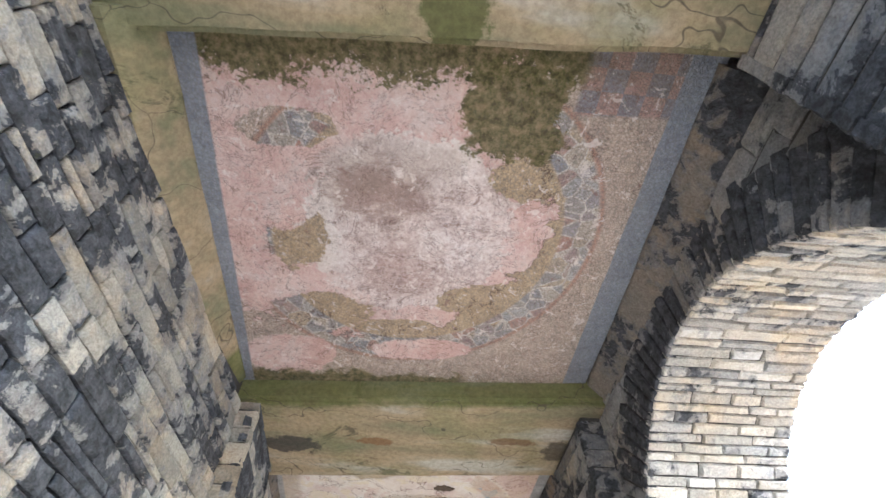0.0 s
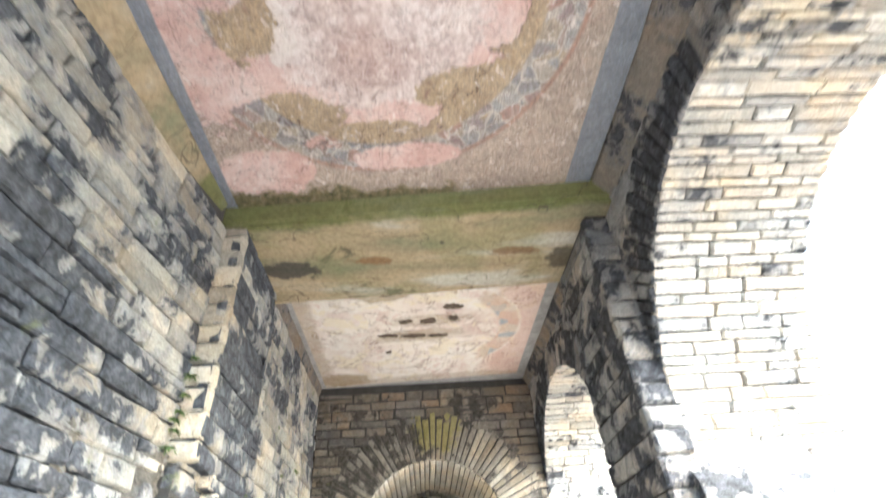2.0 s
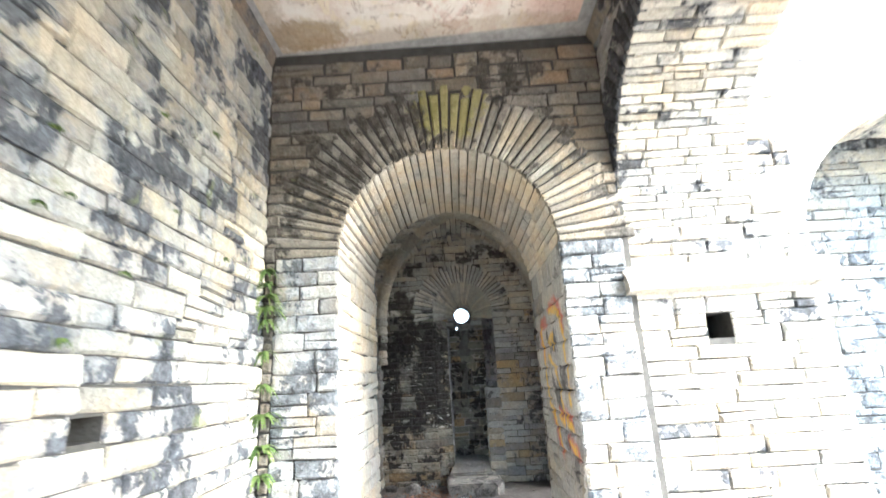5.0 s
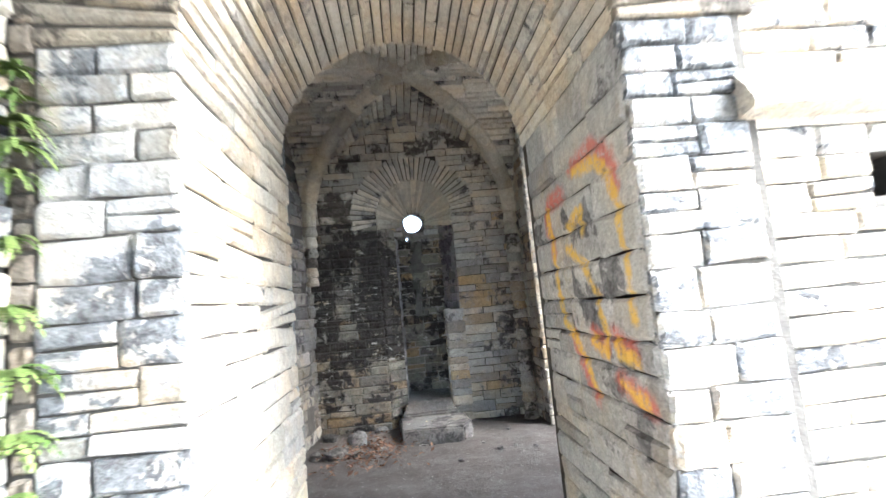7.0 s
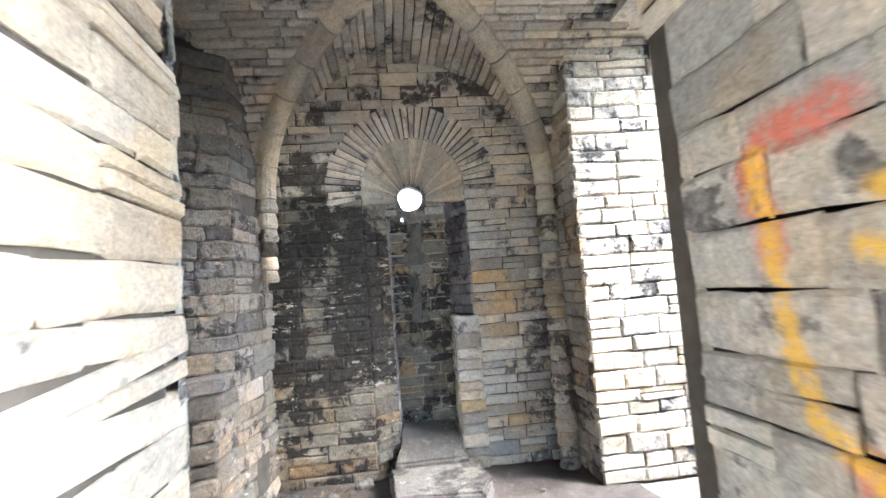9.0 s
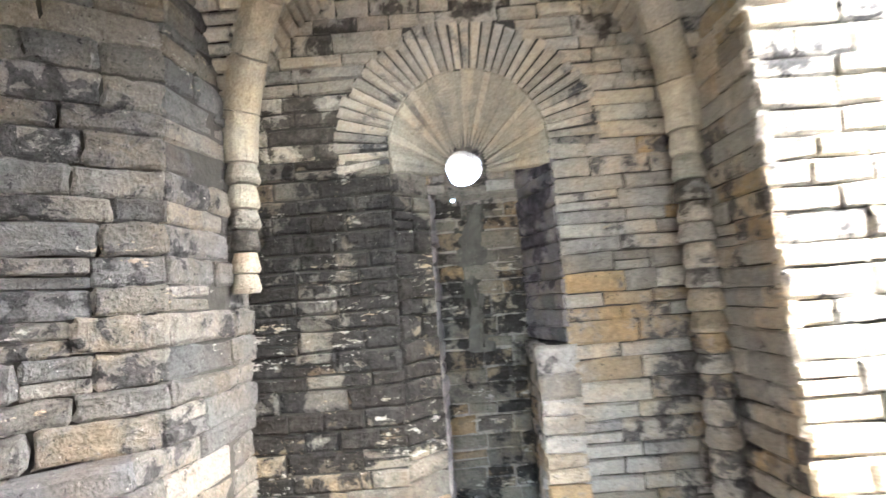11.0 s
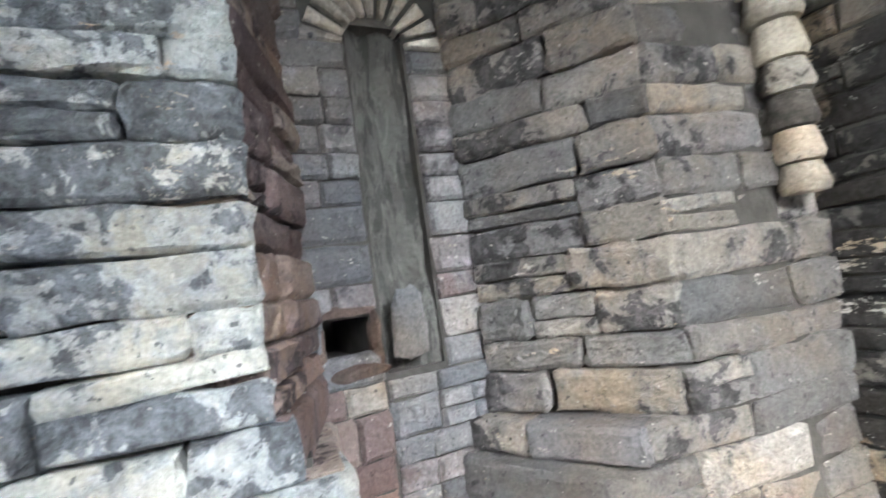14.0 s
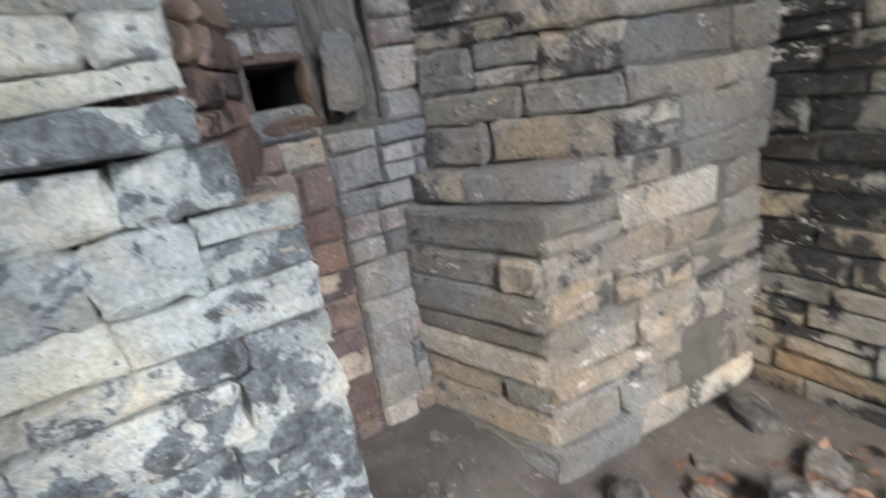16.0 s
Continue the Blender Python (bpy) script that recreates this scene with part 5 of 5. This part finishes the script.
box(bm, CH_E + 0.012, 5.0, 9.812, 10.4, 0, 4.2)
wall_side = setting(mesh_object("wall_side", bm, M_MORTAR), "wall of pale sunlit coursed stone blocks in the side room")
lay(courses(M_SOFFIT, (0, 9.80, 0), X, Z, -Y, CH_E, 4.9, 0.02, 3.6, high=(0.09, 0.14), long=(0.18, 0.4), seed=72), wall_side, M_SOFFIT, focus=(1.5, 9.8, 1.6))
lay(courses(M_BACK_RIGHT, (CH_E, 0, 0), -Y, Z, -X, -BACK, -9.80, 0.02, 3.4, seed=73), wall_side, M_BACK_RIGHT)
bm = bmesh.new()
prism(bm, arch_outline(2.15, 5.2, 0, 4.4, 3.22, 2.05, 1.05), (0, A2_C + A2_R + 0.05, 0), X, Z, Y, 0.5)
wall_front = setting(mesh_object("wall_front", bm, M_SOFFIT), "outer wall with a round arch into the side room")
lay(barrel(M_SOFFIT, (3.22, 0, 2.05), X, Z, Y, 1.05, A2_C + A2_R + 0.05, A2_C + A2_R + 0.55, seed=74), wall_front, M_SOFFIT)
bm = bmesh.new()
box(bm, 2.15, 4.5, 7.312, 7.5, 0, 3.6)
wall_recess = setting(mesh_object("wall_recess", bm, M_MORTAR), "grey coursed stone wall closing the outer arch")
lay(courses(M_BLUE, (0, 7.30, 0), X, Z, -Y, 2.15, 4.5, 0.02, 3.5, high=(0.08, 0.12), seed=75), wall_recess, M_BLUE, focus=(2.6, 7.3, 1.8))
bm = bmesh.new()
# Unseen box added to block sky light from the chamber; the second roofs the arch.
box(bm, 1.34, 2.45, 7.70, 9.9, 3.3, 4.2)
box(bm, 2.45, 4.6, 6.95, 7.70, 3.3, 3.6)
setting(mesh_object("ceiling_side", bm, M_VAULT), "brown stone ceiling over the outer arch with an added unseen sky blocker", "ceiling")

# Added out of view: its height sets how much eastern sky reaches the chamber.
bm = bmesh.new()
box(bm, 5.0, 5.4, 6.95, 10.4, 0, 3.5)
setting(mesh_object("wall_side_east", bm, M_SOFFIT), "unseen plain pale wall added to block low sky light from the east")

# ---- floors inside ----
def soil_material():
    g = Graph("dark_soil", 0.96)
    c = g.ramp(g.noise(6.0, 7.0, 0.72, distort=0.4), [(0.035, 0.030, 0.026), (0.10, 0.088, 0.078), (0.19, 0.175, 0.16)])
    c = g.mix(g.step(g.noise(32.0, 5.0, 0.8), 0.60, 0.66, 0.0, 0.8), c, (0.30, 0.28, 0.26))
    return g.done(c, g.noise(28.0, 6.0, 0.75), 1.0, 0.03)


M_SOIL = soil_material()
bm = bmesh.new()
n1, n2 = 70, 80
grid = [[bm.verts.new((x, y, 0.030 + 0.035 * noise.fractal((x * 2.2, y * 2.2, 0), 0.9, 2.1, 4) + 0.12 * blend(-x, 1.4, 1.62) * blend(y, 8.6, 8.85) * (1 - blend(y, 9.3, 9.5))))
         for y in (6.3 + 4.3 * j / n2 for j in range(n2 + 1))] for x in (-2.1 + 3.4 * i / n1 for i in range(n1 + 1))]
for i in range(n1):
    for j in range(n2):
        f = bm.faces.new((grid[i][j], grid[i + 1][j], grid[i + 1][j + 1], grid[i][j + 1]))
        f.smooth = True
setting(mesh_object("floor", bm, M_SOIL), "uneven dark soil floor with grit inside the chamber", "floor")


def rock_mesh(name, sx, sy, sz, seed, material, jag=0.28):
    rng = random.Random(seed)
    bm = bmesh.new()
    bmesh.ops.create_icosphere(bm, subdivisions=2, radius=1.0)
    off = Vector((rng.uniform(0, 50), rng.uniform(0, 50), 0))
    for v in bm.verts:
        d = v.co.normalized()
        box_like = 1.0 / max(abs(d.x), abs(d.y), abs(d.z)) ** 0.65
        k = box_like * (1 + jag * noise.noise(d * 1.7 + off)) * 0.86
        v.co = Vector((d.x * k * sx, d.y * k * sy, d.z * k * sz))
    return bm


def loose_stone(x, y, z, sx, sy, sz, seed, label, turn=0.0, material=None):
    ob = mesh_object("loose_stone", rock_mesh("loose_stone", sx, sy, sz, seed, material), material or M_FLOOR_STONE)
    ob.matrix_basis = pose(x, y, z + sz * 0.75, 6 * math.sin(seed), 5 * math.cos(seed), turn)
    return tagged(ob, label, "stone", "stones lying on the chamber floor")


loose_stone(-0.86, 9.80, 0.02, 0.10, 0.08, 0.10, 1, "rounded grey stone lying on the dark soil", 20)
loose_stone(-1.02, 9.52, 0.02, 0.12, 0.09, 0.06, 2, "flat grey stone lying on the dark soil", 50)
rng = random.Random(77)
for k in range(16):
    x, y, sz = rng.uniform(-1.22, -0.55), rng.uniform(9.45, 10.28), rng.uniform(0.02, 0.055)
    loose_stone(x, y, 0.02, sz * rng.uniform(1.1, 2.0), sz * rng.uniform(1.0, 1.5), sz, 100 + k, "small broken stone among dead leaves on soil", rng.uniform(0, 180))
for k in range(9):
    x, y, sz = rng.uniform(-0.1, 0.95), rng.uniform(8.9, 10.1), rng.uniform(0.010, 0.022)
    loose_stone(x, y, 0.025, sz * 1.6, sz * 1.3, sz, 140 + k, "small chip of pale stone on the soil floor", rng.uniform(0, 180))
for k in range(8):
    x, y, sz = rng.uniform(-1.86, -1.5), rng.uniform(8.86, 9.22), rng.uniform(0.008, 0.018)
    loose_stone(x, y, 0.13, sz * 1.6, sz * 1.3, sz, 160 + k, "small pebble on the niche's earth floor", rng.uniform(0, 180))
M_CORE_STONE = stone("core_stone", [(0.24, 0.215, 0.18), (0.20, 0.19, 0.17), (0.30, 0.285, 0.255), (0.26, 0.21, 0.16)], stain=0.42, crust=3.0, moss=0.3, dark=(0.12, 0.12, 0.12))
for y, z, sy, sz in ((3.70, 1.99, 0.09, 0.045), (3.80, 2.07, 0.05, 0.06), (3.62, 2.10, 0.06, 0.045), (3.90, 1.93, 0.035, 0.08), (3.72, 1.87, 0.11, 0.040), (3.50, 2.16, 0.07, 0.035),
                     (3.42, 1.98, 0.06, 0.05), (3.34, 1.84, 0.08, 0.045), (3.56, 1.74, 0.05, 0.03), (3.80, 1.70, 0.06, 0.035), (3.30, 2.10, 0.05, 0.05), (3.62, 1.58, 0.09, 0.05),
                     (3.40, 1.62, 0.05, 0.04), (3.84, 1.50, 0.07, 0.04), (3.20, 1.64, 0.07, 0.05), (3.55, 1.40, 0.06, 0.05), (3.70, 1.30, 0.09, 0.05), (3.35, 1.36, 0.08, 0.04)):
    ob = mesh_object("rubble_stone", rock_mesh("rubble_stone", 0.028, sy, sz, int(y * 100 + z * 1000), None, 0.4), M_CORE_STONE, wall_core)
    ob.matrix_basis = pose(core_x(y, z) + 0.006, y, z, 14 * math.sin(z * 40), 0, 0)


def worn_block(outline, top):
    """A hewn block on a plan outline whose top may slope: worn arrises and a lumpy face. top(x, y): its height."""
    bm = bmesh.new()
    prism(bm, outline, (0, 0, 0.0), X, Y, Z, 1.0)
    for v in bm.verts:
        v.co.z = top(v.co.x, v.co.y) if v.co.z > 0.5 else 0.0
    bmesh.ops.bevel(bm, geom=list(bm.edges), offset=0.018, segments=2, affect="EDGES")
    bmesh.ops.triangulate(bm, faces=bm.faces)
    bmesh.ops.subdivide_edges(bm, edges=[e for e in bm.edges if e.calc_length() > 0.12], cuts=3, use_grid_fill=True)
    for v in bm.verts:
        k = noise.noise(v.co * 7.0)
        v.co += Vector((0.012 * k, 0.012 * noise.noise(v.co * 6.0 + Vector((4, 0, 0))), 0.014 * noise.noise(v.co * 5.0 + Vector((0, 9, 0)))))
    return bm


slab = mesh_object("stone_block", worn_block([(-0.42, 9.66), (0.16, 9.58), (0.26, 9.80), (0.22, 10.16), (-0.46, 10.18)], lambda x, y: 0.175), M_FLOOR_STONE)
tagged(slab, "worn grey stone step block before the window niche", "stone block")
M_RUST = stone("rusty_stone", [(0.11, 0.085, 0.072), (0.16, 0.115, 0.095)], stain=0.3, crust=3.0, dark=(0.04, 0.03, 0.025))
for y, z, sx, sy, sz, k in ((8.95, 1.475, 0.05, 0.11, 0.028, 15), (8.96, 1.285, 0.055, 0.12, 0.030, 16), (8.865, 1.38, 0.045, 0.022, 0.085, 17), (9.045, 1.37, 0.045, 0.020, 0.10, 18)):
    ob = mesh_object("edge_stone", rock_mesh("edge_stone", sx, sy, sz, k, M_INNER, 0.45), M_RUST, wall_niche, "rust-brown stone round the putlog hole")
    ob.matrix_basis = pose(-1.945, y, z)
sill = mesh_object("sill_block", worn_block([(-0.42, 10.19), (0.16, 10.19), (0.13, 10.40), (0.13, 10.84), (-0.33, 10.84), (-0.36, 10.40)], lambda x, y: 0.20 + 0.13 * blend(y, 10.15, 10.6)), M_FLOOR_STONE)
tagged(sill, "sloping grey stone sill at the foot of the niche", "sill")
M_SLATE = stone("slate_stone", [(0.19, 0.19, 0.19), (0.22, 0.22, 0.218)], stain=0.3)
leaning = mesh_object("slate", rock_mesh("slate", 0.018, 0.062, 0.14, 8, M_INNER, 0.5), M_SLATE)
leaning.matrix_basis = pose(-1.885, 9.14, 1.40, 0, 6, 0)
tagged(leaning, "grey slate stuck upright in the niche's groove", "slate")


def leaf_material(name, a, b):
    g = Graph(name, 0.8)
    c = g.ramp(g.random(), [a, b])
    return g.done(c)


M_DEAD = leaf_material("dead_leaf", (0.09, 0.045, 0.028), (0.22, 0.135, 0.085))
bm = bmesh.new()
rng = random.Random(5)
for k in range(420):
    x, y = rng.gauss(-0.72, 0.22), rng.gauss(9.55, 0.28)
    if x < -1.2 or y > 10.3:
        continue
    s = rng.uniform(0.018, 0.035)
    m = pose(x, y, 0.05 + rng.uniform(0, 0.035), rng.uniform(-35, 35), rng.uniform(-35, 35), rng.uniform(0, 360))
    vs = [bm.verts.new(m @ Vector(p)) for p in ((-s, 0, 0), (-0.2 * s, 0.5 * s, 0.2 * s), (s, 0, 0), (-0.2 * s, -0.5 * s, 0.2 * s))]
    bm.faces.new((vs[0], vs[3], vs[2], vs[1]))
tagged(mesh_object("dead_leaves", bm, M_DEAD), "scatter of reddish brown dead leaves on soil", "leaves", kind="stuff")

M_FERN = leaf_material("fern_leaf", (0.05, 0.095, 0.02), (0.15, 0.20, 0.06))


def wall_fern(x, y, z, out, size, count, seed):
    """A tuft of small fronds in a joint, drooping outwards."""
    rng = random.Random(seed)
    holder = tagged(new("wall_fern", None), "small green fern tuft growing from a wall joint", "fern", "ferns on the porch wall")
    holder.location = (x, y, z)
    out = Vector(out)
    side = out.cross(Z)
    for k in range(count):
        bm = bmesh.new()
        a = rng.uniform(-1.3, 1.3)
        d = (out * math.cos(a) + side * math.sin(a)).normalized()
        ln = size * rng.uniform(0.5, 1.0)
        lift = rng.uniform(0.1, 0.8)
        across = d.cross(Z)
        stem = [bm.verts.new(d * ln * t + Z * ln * (lift * t - 0.9 * t * t)) for t in (q / 7 for q in range(9))]
        for q in range(8):
            p, m1 = stem[q].co, stem[q + 1].co
            w = ln * 0.30 * (1.12 - q / 8)
            for sg in (-1, 1):
                tip = p + across * sg * w + d * w * 0.5 - Z * w * 0.3
                bm.faces.new((stem[q], bm.verts.new((p + tip) / 2 - d * w * 0.15), bm.verts.new(tip), stem[q + 1]))
        part("frond", bm, M_FERN, holder)
    return holder


rng = random.Random(9)
for y, z in ((3.34, 2.47), (3.33, 2.38), (3.33, 2.30), (3.35, 2.56), (3.36, 2.66), (3.30, 2.42), (3.36, 2.76)):
    wall_fern(-1.50, y, z, (0.9, -0.4, 0), rng.uniform(0.035, 0.055), 34, rng.randrange(999))
for y, z in ((4.6, 2.24), (4.58, 1.98), (4.75, 1.58), (4.9, 2.9), (5.3, 2.2), (4.45, 1.55), (3.97, 2.06), (3.98, 1.98), (3.96, 1.80), (3.94, 1.70), (3.97, 1.62), (3.66, 1.66), (3.9, 2.02), (4.35, 2.3), (4.7, 2.05), (5.15, 2.6), (5.6, 2.75), (5.0, 1.85), (5.8, 2.1)):
    wall_fern(WEST + 0.012, y, z, (1, 0, 0), rng.uniform(0.04, 0.06) if y < 4.0 else rng.uniform(0.025, 0.04), 20, rng.randrange(999))
for z in (2.14, 2.06, 1.98, 1.90, 1.82, 1.62, 1.42, 1.24, 1.06, 0.9):
    wall_fern(WEST + 0.03, END - 0.035, z, (0.6, -0.8, 0), rng.uniform(0.09, 0.14), 16, rng.randrange(999))
